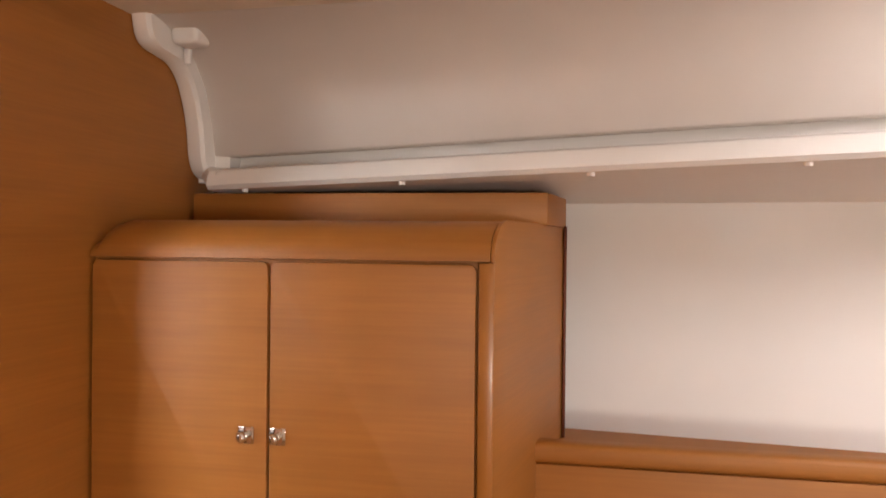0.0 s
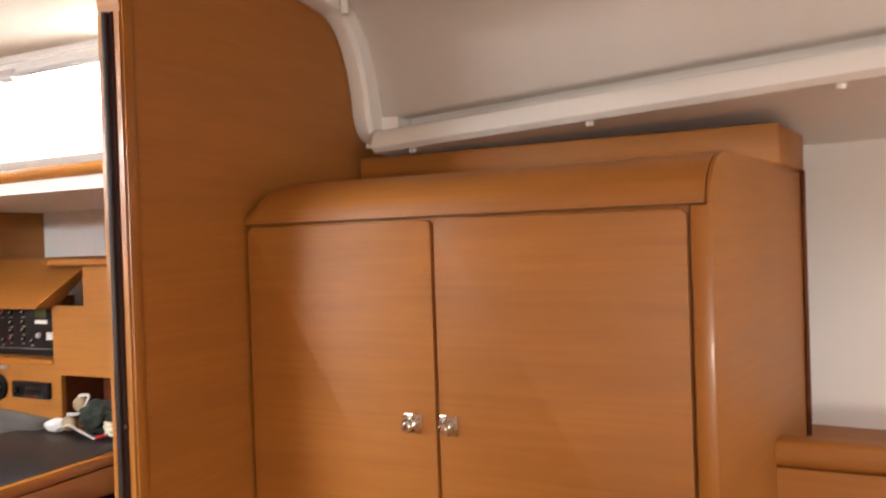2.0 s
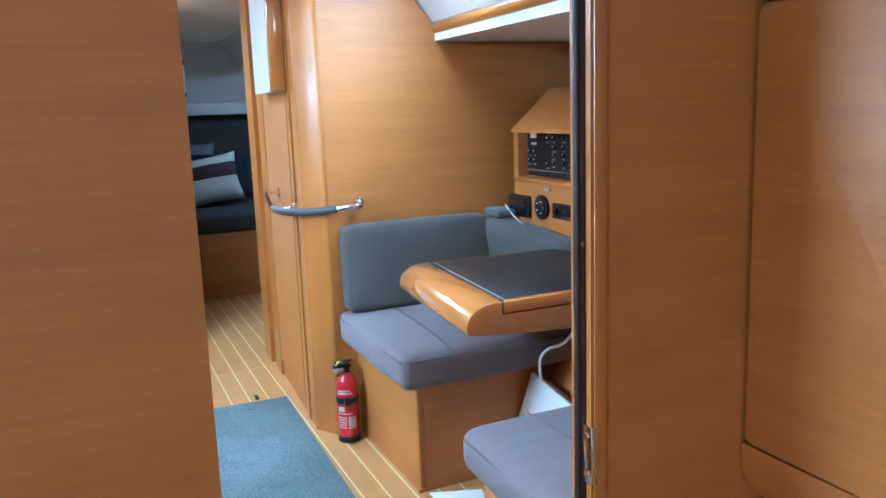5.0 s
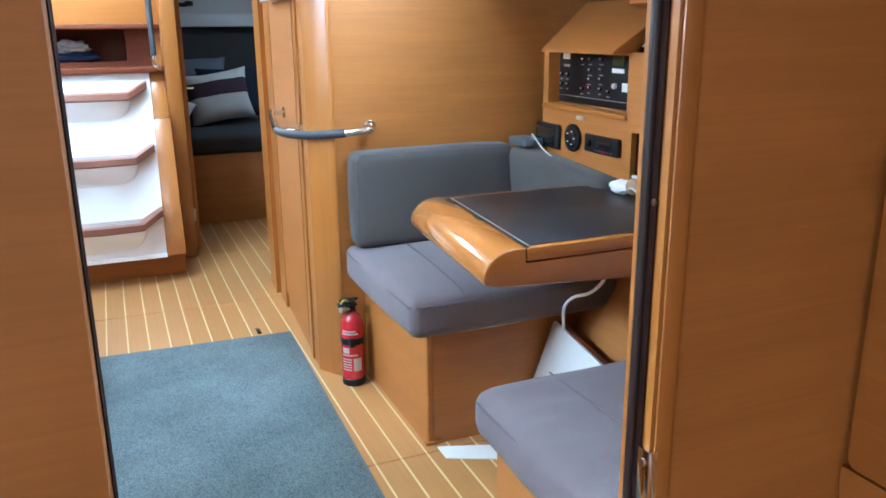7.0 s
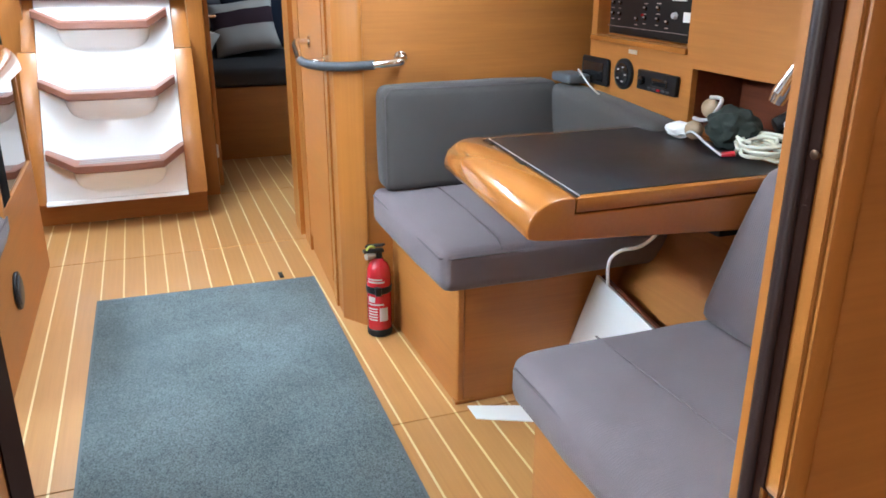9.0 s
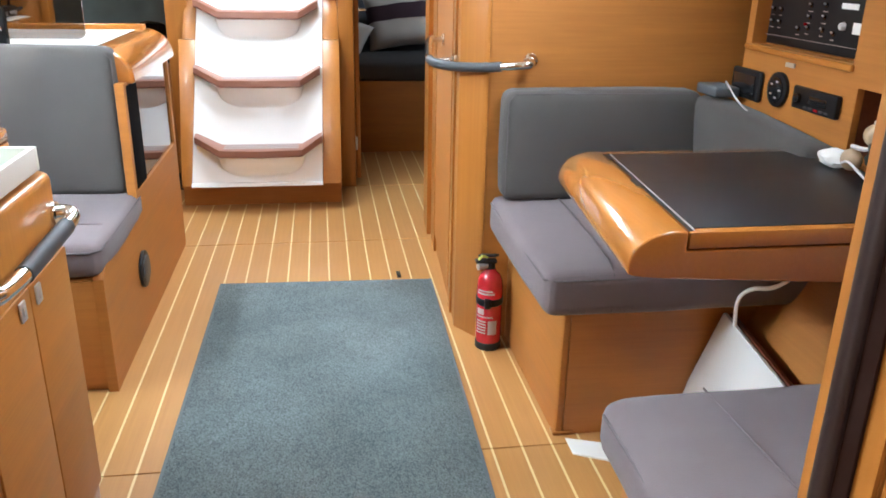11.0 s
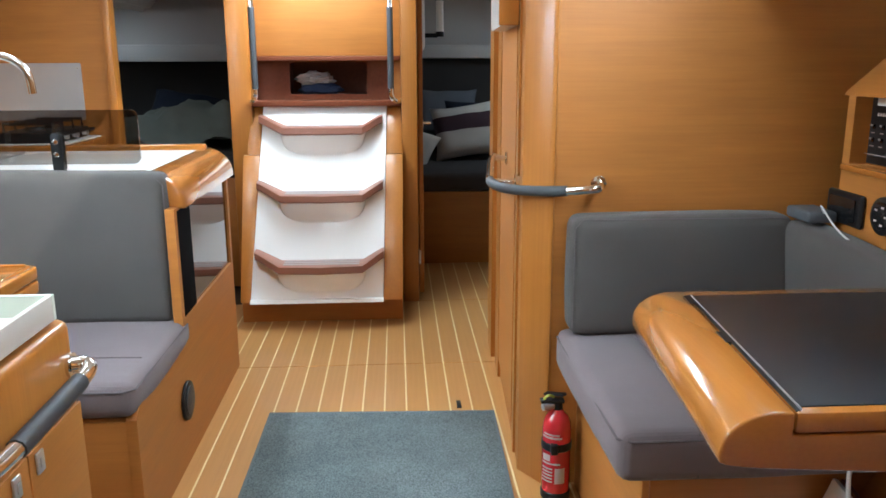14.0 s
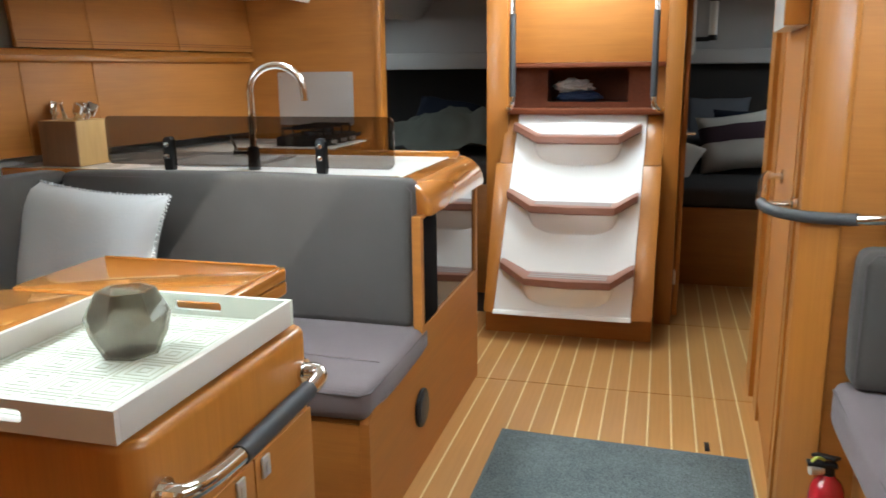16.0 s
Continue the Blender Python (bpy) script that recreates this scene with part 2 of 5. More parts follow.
def mesh_of(name, bm, mat, smooth=None):
    bmesh.ops.recalc_face_normals(bm, faces=bm.faces[:])
    me = bpy.data.meshes.new(name)
    bm.to_mesh(me)
    bm.free()
    for mm in (mat if isinstance(mat, (list, tuple)) else [mat]):
        me.materials.append(mm)
    if smooth is None:
        smooth = 35
    if smooth:
        me.shade_smooth()
        me.set_sharp_from_angle(angle=radians(smooth))
    return me


def thing(name, at, label, category, group="", kind=""):
    ob = new(name)
    ob.empty_display_size = 0.05
    ob.location = at
    ORIGIN[ob] = Vector(at)
    return tagged(ob, label, category, group, kind)


def part(name, bm, mat, parent=None, label="", smooth=None):
    """One mesh object in world measures; under a parent its origin is that of the whole thing."""
    if parent is not None:
        o = ORIGIN[parent]
        bmesh.ops.translate(bm, verts=bm.verts[:], vec=-o)
    ob = new(name, mesh_of(name, bm, mat, smooth))
    if parent is not None:
        ob.parent = parent
        ORIGIN[ob] = ORIGIN[parent]
    else:
        ORIGIN[ob] = Vector((0, 0, 0))
    if label:
        tagged(ob, label)
    return ob


def single(name, bm, mat, label, category, group="", kind="", smooth=None):
    return tagged(part(name, bm, mat, None, "", smooth), label, category, group, kind)


def structure(name, bm, mat, label="", smooth=None):
    return tagged(part(name, bm, mat, None, "", smooth), label, "", "", "structure")


def join(*bms):
    out = bmesh.new()
    for b in bms:
        me = bpy.data.meshes.new("tmp")
        b.to_mesh(me)
        b.free()
        out.from_mesh(me)
        bpy.data.meshes.remove(me)
    return out


def box(x0, x1, y0, y1, z0, z1, r=0.0, seg=2):
    bm = bmesh.new()
    bmesh.ops.create_cube(bm, size=1.0)
    for v in bm.verts:
        v.co = Vector((x0 + (v.co.x + 0.5) * (x1 - x0), y0 + (v.co.y + 0.5) * (y1 - y0), z0 + (v.co.z + 0.5) * (z1 - z0)))
    if r:
        bmesh.ops.bevel(bm, geom=bm.edges[:], offset=r, segments=seg, affect="EDGES", profile=0.5)
    return bm


def to3(axis, u, v, w):
    return Vector((w, u, v)) if axis == "x" else Vector((u, w, v)) if axis == "y" else Vector((u, v, w))


def plate(pts, axis, a, b, holes=(), r=0.0, seg=2):
    """A flat outline with holes, made thick between a and b along an axis."""
    bm = bmesh.new()
    for loop in (pts, *holes):
        vs = [bm.verts.new(to3(axis, u, v, a)) for u, v in loop]
        for i in range(len(vs)):
            bm.edges.new((vs[i], vs[(i + 1) % len(vs)]))
    if holes:
        bmesh.ops.triangle_fill(bm, edges=bm.edges[:], use_beauty=True)
    else:
        bm.faces.new(bm.verts[:])
    ex = bmesh.ops.extrude_face_region(bm, geom=bm.faces[:])
    d = to3(axis, 0, 0, b - a)
    bmesh.ops.translate(bm, verts=[g for g in ex["geom"] if isinstance(g, bmesh.types.BMVert)], vec=d)
    bmesh.ops.recalc_face_normals(bm, faces=bm.faces[:])
    if r:
        es = [e for e in bm.edges if len(e.link_faces) == 2 and e.calc_face_angle(0) > 0.6]
        bmesh.ops.bevel(bm, geom=es, offset=r, segments=seg, affect="EDGES", profile=0.5)
    return bm


def rounded(x0, x1, y0, y1, r, n=6, corners=(1, 1, 1, 1)):
    """A rectangle outline; corners: lower left, lower right, upper right, upper left are rounded where 1."""
    out = []
    for k, (cx, cy, a0) in enumerate(((x0 + r, y0 + r, 180), (x1 - r, y0 + r, 270), (x1 - r, y1 - r, 0), (x0 + r, y1 - r, 90))):
        if not corners[k]:
            out.append(((x0, y0), (x1, y0), (x1, y1), (x0, y1))[k])
            continue
        for i in range(n + 1):
            a = radians(a0 + 90 * i / n)
            out.append((cx + r * math.cos(a), cy + r * math.sin(a)))
    return out


def cyl(p0, p1, r0, r1=None, n=16, bevel=0.0):
    bm = bmesh.new()
    p0, p1 = Vector(p0), Vector(p1)
    r1 = r0 if r1 is None else r1
    bmesh.ops.create_cone(bm, cap_ends=True, segments=n, radius1=r0, radius2=r1, depth=(p1 - p0).length)
    m = (p1 - p0).to_track_quat("Z", "Y").to_matrix().to_4x4()
    bmesh.ops.transform(bm, matrix=Matrix.Translation((p0 + p1) / 2) @ m, verts=bm.verts[:])
    if bevel:
        es = [e for e in bm.edges if len(e.link_faces) == 2 and e.calc_face_angle(0) > 1.0]
        bmesh.ops.bevel(bm, geom=es, offset=bevel, segments=2, affect="EDGES", profile=0.5)
    return bm


def smooth_path(pts, n=6):
    pts = [Vector(p) for p in pts]
    out = []
    for i in range(len(pts) - 1):
        p0, p1, p2, p3 = pts[max(i - 1, 0)], pts[i], pts[i + 1], pts[min(i + 2, len(pts) - 1)]
        for k in range(n):
            t = k / n
            out.append(0.5 * (2 * p1 + (p2 - p0) * t + (2 * p0 - 5 * p1 + 4 * p2 - p3) * t * t + (3 * p1 - p0 - 3 * p2 + p3) * t ** 3))
    out.append(pts[-1])
    return out


def tube(pts, r, n=10, smooth=0):
    """A round bar along points; smooth: points put between each two."""
    pts = smooth_path(pts, smooth) if smooth else [Vector(p) for p in pts]
    bm = bmesh.new()
    rings, up = [], Vector((0.13, 0.21, 1)).normalized()
    for i, p in enumerate(pts):
        d = (pts[min(i + 1, len(pts) - 1)] - pts[max(i - 1, 0)]).normalized()
        if abs(d.dot(up)) > 0.95:
            up = Vector((1, 0.2, 0)).normalized()
        s = d.cross(up).normalized()
        up = s.cross(d).normalized()
        rings.append([bm.verts.new(p + r * (math.cos(2 * math.pi * k / n) * s + math.sin(2 * math.pi * k / n) * up)) for k in range(n)])
    for a, b in zip(rings, rings[1:]):
        for k in range(n):
            bm.faces.new((a[k], a[(k + 1) % n], b[(k + 1) % n], b[k]))
    bm.faces.new(rings[0][::-1])
    bm.faces.new(rings[-1])
    return bm


def cushion(x0, x1, y0, y1, z0, z1, r=0.025, puff=0.008, cut=5, seed=0.0, wrinkle=0.0022):
    """A padded block: rounded edges, faces swelling a little and slightly uneven."""
    bm = box(x0, x1, y0, y1, z0, z1)
    bmesh.ops.bevel(bm, geom=bm.edges[:], offset=r, segments=3, affect="EDGES", profile=0.5)
    long_edges = [e for e in bm.edges if e.calc_length() > 0.05]
    bmesh.ops.subdivide_edges(bm, edges=long_edges, cuts=cut, use_grid_fill=True)
    bm.normal_update()
    c, h = Vector(((x0 + x1) / 2, (y0 + y1) / 2, (z0 + z1) / 2)), Vector(((x1 - x0) / 2, (y1 - y0) / 2, (z1 - z0) / 2))
    moves = []
    for v in bm.verts:
        q = [min(abs((v.co[i] - c[i]) / h[i]), 1) for i in range(3)]
        q.sort()
        f = (1 - q[0] ** 2) * (1 - q[1] ** 2)
        n = noise.noise(v.co * 7 + Vector((seed, seed, 0)))
        moves.append((v, v.normal * (puff * f + wrinkle * n)))
    for v, d in moves:
        v.co += d
    return bm


def pillow(w, h, t, n=14, seed=0.0):
    """A pillow lying flat round the origin, w along x, h along y, with pulled corners."""
    bm = bmesh.new()
    grid = {}
    for s in (1, -1):
        for i in range(n + 1):
            for j in range(n + 1):
                u, v = -1 + 2 * i / n, -1 + 2 * j / n
                edge = i in (0, n) or j in (0, n)
                if edge and s < 0:
                    grid[s, i, j] = grid[1, i, j]
                    continue
                pin = 1 - 0.10 * (1 - abs(v) ** 2) * abs(u) ** 3
                pin2 = 1 - 0.10 * (1 - abs(u) ** 2) * abs(v) ** 3
                z = s * t / 2 * ((1 - u ** 4) * (1 - v ** 4)) ** 0.55
                p = Vector((u * w / 2 * pin, v * h / 2 * pin2, z))
                p += 0.010 * noise.noise(p * 9 + Vector((seed, 0, s))) * Vector((0.4, 0.4, 1 if not edge else 0.5))
                grid[s, i, j] = bm.verts.new(p)
    for s in (1, -1):
        for i in range(n):
            for j in range(n):
                f = [grid[s, i, j], grid[s, i + 1, j], grid[s, i + 1, j + 1], grid[s, i, j + 1]]
                try:
                    bm.faces.new(f if s > 0 else f[::-1])
                except ValueError:
                    pass
    return bm


def moved(bm, m):
    bmesh.ops.transform(bm, matrix=m, verts=bm.verts[:])
    return bm


def loft(sections):
    """Skin over a row of equal-length open outlines."""
    bm = bmesh.new()
    rows = [[bm.verts.new(p) for p in s] for s in sections]
    for a, b in zip(rows, rows[1:]):
        for k in range(len(a) - 1):
            bm.faces.new((a[k], a[k + 1], b[k + 1], b[k]))
    return bm


def solid_loft(sections):
    """Closed outlines skinned and capped."""
    bm = bmesh.new()
    rows = [[bm.verts.new(p) for p in s] for s in sections]
    n = len(rows[0])
    for a, b in zip(rows, rows[1:]):
        for k in range(n):
            bm.faces.new((a[k], a[(k + 1) % n], b[(k + 1) % n], b[k]))
    bm.faces.new(rows[0][::-1])
    bm.faces.new(rows[-1])
    return bm

# ---- large structure ----
BX = -0.980          # fore face of the forward bulkhead
Y0, Y1 = -0.36, 3.66  # hull liners of the saloon
CZ = 1.842            # headlining

# sub-floor and closing hull
structure("floor", box(-7.2, 1.6, -0.5, 3.8, -0.06, -0.012), M_BLACKGAP, "dark sole bearing the teak and holly boards")
structure("wall_port", box(-7.2, 1.6, Y1, Y1 + 0.05, -0.06, 1.56), M_WHITE, "white moulded hull liner on the port side")
structure("wall_starboard", plate([(-7.2, -0.06), (1.6, -0.06), (1.6, 1.9), (-7.2, 1.9)], "y", Y0 - 0.05, Y0, [rounded(0.28, 0.82, 1.0, 1.26, 0.05)]), M_WHITE, "white moulded hull liner on the starboard side")
structure("wall_bow", box(1.55, 1.6, -0.4, 3.7, -0.06, 1.9), M_WHITE, "white panel closing the bow cabin")
structure("wall_stern", box(-7.2, -7.15, -0.4, 3.7, -0.06, 1.9), M_GREYW, "pale panel closing the aft cabins")

# headlining with unseen hatches added for the fill lamps; the companionway well is open to the sky
added_hatch_fore = [(0.62, 1.75), (1.08, 1.75), (1.08, 2.12), (0.62, 2.12)]
added_hatch_mid = [(-3.0, 1.39), (-2.5, 1.39), (-2.5, 1.89), (-3.0, 1.89)]
well = [(-5.08, 1.31), (-4.2, 1.31), (-4.2, 1.97), (-5.08, 1.97)]
added_hatch_galley = [(-4.1, 0.72), (-3.75, 0.72), (-3.75, 1.07), (-4.1, 1.07)]
structure("ceiling", plate([(-7.2, 0.58), (1.6, 0.58), (1.6, 2.12), (0.05, 2.42), (-0.3, 2.525), (BX, 2.545), (-1.1, 2.72), (-7.2, 2.72)], "z", CZ, CZ + 0.05, [added_hatch_fore, added_hatch_mid, added_hatch_galley, well]), M_VINYL, "pale vinyl headlining with unseen hatch openings added for the fill lamps", 0)
structure("trim", join(*[plate([(a - 0.03, c - 0.03), (b + 0.03, c - 0.03), (b + 0.03, d + 0.03), (a - 0.03, d + 0.03)], "z", CZ - 0.012, CZ - 0.002, [[(a, c), (b, c), (b, d), (a, d)]])
                         for a, b, c, d in ((0.62, 1.08, 1.75, 2.12), (-3.0, -2.5, 1.39, 1.89), (-4.1, -3.75, 0.72, 1.07))]), M_WHITE, "white surrounds of the added hatch openings")

# side decks over the hull and the coachroof sides
structure("ceiling_side_deck_port", plate([(-7.2, 2.93), (-1.015, 2.93), (-1.015, Y1), (-7.2, Y1)], "z", 1.515, 1.555), M_WHITE, "white underside of the port side deck", 0)
structure("ceiling_side_deck_starboard", plate([(-7.2, Y0), (1.6, Y0), (1.6, 0.36), (-7.2, 0.36)], "z", 1.60, 1.64), M_WHITE, "white underside of the starboard side deck", 0)


def coach(x0, x1, side, openings):
    """Sloping coachroof side with window openings, (u along x, s up the slope)."""
    bm = plate([(x0, 0), (x1, 0), (x1, 0.36), (x0, 0.36)], "z", 0, 0.03, openings)
    for v in bm.verts:
        u, s, w = v.co
        y, z = 2.945 - 0.24 * s / 0.36, 1.575 + 0.29 * s / 0.36
        v.co = Vector((u, y + 0.77 * w, z + 0.64 * w))
        if side < 0:
            v.co.y = 3.28 - v.co.y
    return bm


WIN = rounded(-2.70, -1.25, 0.05, 0.285, 0.05)
WIN_S = rounded(-3.06, -1.58, 0.05, 0.285, 0.05)
structure("wall_coachroof_port", coach(-3.11, -1.015, 1, [WIN]), M_WHITE, "white sloping coachroof side with a long window", 0)
structure("wall_coachroof_port_aft", coach(-7.2, -3.12, 1, []), M_WHITE, "white sloping coachroof side", 0)
structure("wall_coachroof_starboard", coach(-7.2, 1.6, -1, [WIN_S]), M_WHITE, "white sloping coachroof side with a long window", 0)


def window(n, side, loop, x0, x1):
    w = thing("window_%d" % n, (0, 0, 0), "long coachroof window with a white moulded frame", "window", "", "structure")
    def lay(bm):
        for v in bm.verts:
            u, s, q = v.co
            y, z = 2.945 - 0.24 * s / 0.36, 1.575 + 0.29 * s / 0.36
            v.co = Vector((u, y + 0.77 * q, z + 0.64 * q))
            if side < 0:
                v.co.y = 3.28 - v.co.y
        return bm
    part("window_frame", lay(plate(rounded(x0 - 0.035, x1 + 0.035, 0.018, 0.318, 0.07), "z", -0.012, -0.002, [loop])), M_GEL, w)
    p = part("pane", lay(plate(rounded(x0 - 0.01, x1 + 0.01, 0.042, 0.293, 0.05), "z", 0.032, 0.038)), M_CLEAR, w)
    p.visible_shadow = False


window(1, 1, WIN, -2.70, -1.25)
window(2, -1, WIN_S, -3.06, -1.58)
# unseen portlight, added only as an opening for the bow fill
hull_port = thing("window_3", (0.55, Y0, 1.13), "unseen hull portlight added for the bow fill lamp", "window", "", "structure")
part("window_frame", plate(rounded(0.25, 0.85, 0.97, 1.29, 0.07), "y", Y0 + 0.002, Y0 + 0.010, [rounded(0.28, 0.82, 1.0, 1.26, 0.05)]), M_GEL, hull_port)
part("pane", plate(rounded(0.27, 0.83, 0.99, 1.27, 0.05), "y", Y0 - 0.058, Y0 - 0.052), M_CLEAR, hull_port).visible_shadow = False
# pole-like blind track above the window and the wooden fiddle below it
glow = material("overcast_glow", (0.9, 0.95, 1.0), 1.0)
glow.node_tree.nodes["Principled BSDF"].inputs["Emission Color"].default_value = (0.93, 0.97, 1.0, 1)
glow.node_tree.nodes["Principled BSDF"].inputs["Emission Strength"].default_value = 2.2
structure("backdrop_harbour_sky", box(-11, 3.5, 4.1, 4.12, 0.8, 4.5), glow, "bright hazy sky beyond the window")
structure("trim_deck_edge_port", tube([(-3.1, 2.94, 1.565), (-1.015, 2.94, 1.585)], 0.026, 12), M_TRIM, "rounded varnished wood beam under the window")
structure("trim_blind_track", join(cyl((-2.78, 2.735, 1.795), (-1.3, 2.735, 1.80), 0.008), cyl((-2.80, 2.735, 1.795), (-2.75, 2.735, 1.795), 0.016), cyl((-2.02, 2.735, 1.797), (-1.97, 2.735, 1.798), 0.016)), M_GREYW, "thin grey blind track over the window")

# forward bulkhead with its rounded doorway
DY0, DY1, DZ = 1.736, 2.1735, 1.735
bulk = plate([(Y0, -0.06), (Y1, -0.06), (Y1, 1.54), (2.86, 1.56), (2.83, 1.66), (2.76, 1.80), (2.56, CZ), (0.6, CZ), (0.34, 1.58), (Y0, 1.60)], "x", BX - 0.042, BX, [rounded(DY0, DY1, 0.06, DZ, 0.07)])
structure("wall_forward_bulkhead", bulk, M_WOOD, "honey-coloured veneered bulkhead with a doorway", 0)
dr = thing("door_1", (BX, 1.95, 0), "rounded cabin doorway edged with wood and a dark rubber seal", "doorway", "", "structure")


part("jamb_lining", box(BX - 0.0415, BX - 0.0005, DY1 - 0.0022, DY1 - 0.0004, 0.07, DZ - 0.07), M_POST, dr, "varnished lining of the doorway")
part("edge_strip", box(BX + 0.0005, BX + 0.0035, DY1 + 0.0005, DY1 + 0.018, 0.03, DZ - 0.05, 0.001), M_POST, dr, "varnished edging strip")
part("seal", box(BX - 0.0325, BX - 0.0105, DY1 - 0.0045, DY1 - 0.0025, 0.07, DZ - 0.07, 0.0008), M_RUBBER, dr, "dark brown rubber seal")
part("seal", tube([(BX - 0.024, DY1 - 0.0055, 0.07), (BX - 0.024, DY1 - 0.0055, DZ - 0.07)], 0.0048, 12), M_SEAL, dr, "dark brown bulb rubber seal")
part("jamb_post", box(BX - 0.085, BX - 0.0425, DY0 - 0.030, DY0, 0.03, DZ - 0.01, 0.002), M_POST, dr, "upright varnished door post")
part("seal", box(BX - 0.0855, BX - 0.040, DY0 + 0.0003, DY0 + 0.0012, 0.07, DZ - 0.07), M_RUBBER, dr, "dark brown rubber seal")
part("strike_plate", join(box(BX - 0.012, BX + 0.0045, DY1 - 0.006, DY1 + 0.0045, 0.80, 0.875, 0.001), cyl((BX - 0.004, DY1 - 0.008, 0.862), (BX - 0.004, DY1 - 0.004, 0.862), 0.004), cyl((BX - 0.004, DY1 - 0.008, 0.813), (BX - 0.004, DY1 - 0.004, 0.813), 0.004)), M_CHROME, dr, "chrome strike plate")
part("screw_cap", cyl((BX - 0.0135, DY1 - 0.0015, 1.097), (BX - 0.0135, DY1 - 0.0055, 1.097), 0.0036, 0.003, 12, 0.0006), M_BRONZE, dr, "small dark screw cap")

# nav bulkhead, corner post, and the head wall running aft
structure("wall_nav_bulkhead", plate([(2.46, -0.06), (Y1, -0.06), (Y1, 1.512), (2.93, 1.512), (2.93, 1.57), (2.70, CZ), (2.46, CZ)], "x", -3.125, -3.10), M_WOOD, "honey-coloured veneered bulkhead behind the chart table", 0)
structure("wall_corner_post", plate([(-3.205, 2.388), (-3.195, 2.387), (-3.105, 2.445), (-3.095, 2.462), (-3.127, 2.47), (-3.2, 2.43)], "z", -0.02, CZ, r=0.006), M_POST, "upright varnished corner post")
hw = thing("wall_head", (-3.7, 2.42, 0), "veneered wall of the heads with a framed door", "wall", "", "structure")


def along_head(x, off=0.0):
    return 2.388 + (-3.2 - x) * 0.055 - off


def head_panel(x0, x1, z0, z1, o0, o1, r=0.003):
    return solid_loft([[Vector((x, along_head(x, o1), z0)), Vector((x, along_head(x, o0), z0)), Vector((x, along_head(x, o0), z1)), Vector((x, along_head(x, o1), z1))] for x in (x0, x1)])


part("panel", head_panel(-4.36, -3.206, -0.02, CZ, -0.045, -0.004), M_WOOD, hw)
part("door_leaf", head_panel(-3.93, -3.36, 0.08, 1.80, -0.003, 0.006), M_WOOD, hw, "flush veneered door leaf")
part("door_jamb", head_panel(-4.10, -3.935, 0.0, 1.84, -0.003, 0.008), M_POST, hw)
part("door_jamb", head_panel(-4.36, -4.16, 0.0, 1.84, -0.003, 0.022), M_POST, hw)
part("door_jamb", head_panel(-3.355, -3.30, 0.0, 1.84, -0.003, 0.004), M_POST, hw)
mb = thing("wall_panel", (-3.55, 2.38, 1.34), "shallow glossy white panel with a brown wooden edge on the head wall", "panel")
part("edge", plate([(-3.352, 2.333), (-3.31, 2.330), (-3.31, 2.388), (-3.352, 2.393)], "z", 1.345, 1.83, r=0.003), M_TRIM, mb, "brown wooden edge")
part("face", head_panel(-3.80, -3.354, 1.345, 1.83, 0.0, 0.056), M_GEL, mb, "glossy white face")

# galley bulkhead and posts round the companionway
structure("wall_galley_bulkhead", plate([(Y0, -0.06), (0.70, -0.06), (0.70, CZ), (0.45, CZ), (0.34, 1.60), (Y0, 1.60)], "x", -4.90, -4.85), M_WOOD, "veneered galley bulkhead", 0)
structure("trim_galley_jamb", box(-4.915, -4.838, 0.675, 0.712, 0.0, CZ, 0.005), M_POST, "upright varnished door jamb")
structure("wall_post_starboard", box(-5.10, -5.03, 1.196, 1.305, 0.0, 1.92, 0.006), M_POST, "upright varnished companionway post")
structure("wall_post_port", box(-5.10, -4.985, 2.055, 2.135, 0.0, 1.92, 0.006), M_POST, "upright varnished companionway post")
structure("wall_engine_box_port", box(-6.0, -5.105, 2.02, 2.06, 0.0, 1.92), M_WOOD, "veneered side of the engine space")
structure("wall_engine_box_starboard", box(-6.0, -5.105, 1.25, 1.29, 0.0, 1.92), M_WOOD, "veneered side of the engine space")
ad = thing("door_2", (-5.0, 2.14, 0), "aft cabin door standing open, seen on edge", "door", "", "structure")
part("leaf", box(-5.62, -5.06, 2.14, 2.165, 0.03, 1.80, 0.003), M_WOOD, ad)
part("handle", join(cyl((-5.14, 2.165, 0.93), (-5.14, 2.205, 0.93), 0.008), cyl((-5.14, 2.20, 0.93), (-5.14, 2.20, 0.93 + 0.001), 0.008), tube([(-5.14, 2.203, 0.93), (-5.22, 2.208, 0.93)], 0.007, 8), cyl((-5.14, 2.164, 0.93), (-5.14, 2.170, 0.93), 0.02)), M_CHROME, ad, "chrome lever handle")
part("hinge", join(box(-5.06, -5.02, 2.137, 2.141, 0.20, 0.27, 0.001), cyl((-5.02, 2.143, 0.20), (-5.02, 2.143, 0.27), 0.004)), M_PAPER, ad, "small pale hinge plate")

# bow cabin: sloping liner, moulded lip, soffit and hull
def fore_y(y, x):
    return y - 0.15 * (x + 0.87)


def fore(x, y, z):
    return Vector((x, fore_y(y, x), z + 0.028 * (x + 0.87)))


lin = []
prof = [(2.542, 1.8425), (2.58, 1.836), (2.64, 1.818), (2.70, 1.786), (2.745, 1.735), (2.772, 1.67), (2.788, 1.598), (2.80, 1.592), (2.885, 1.60)]
for x in (BX + 0.001, -0.6, -0.3, 0.05, 0.9, 1.55):
    row = [fore(x, y, z) for y, z in prof]
    row[0].z = CZ + 0.0005
    row[0].y = {BX + 0.001: 2.545, -0.6: 2.535, -0.3: 2.525, 0.05: 2.42}.get(x, fore_y(2.56, x))
    lin.append(row)
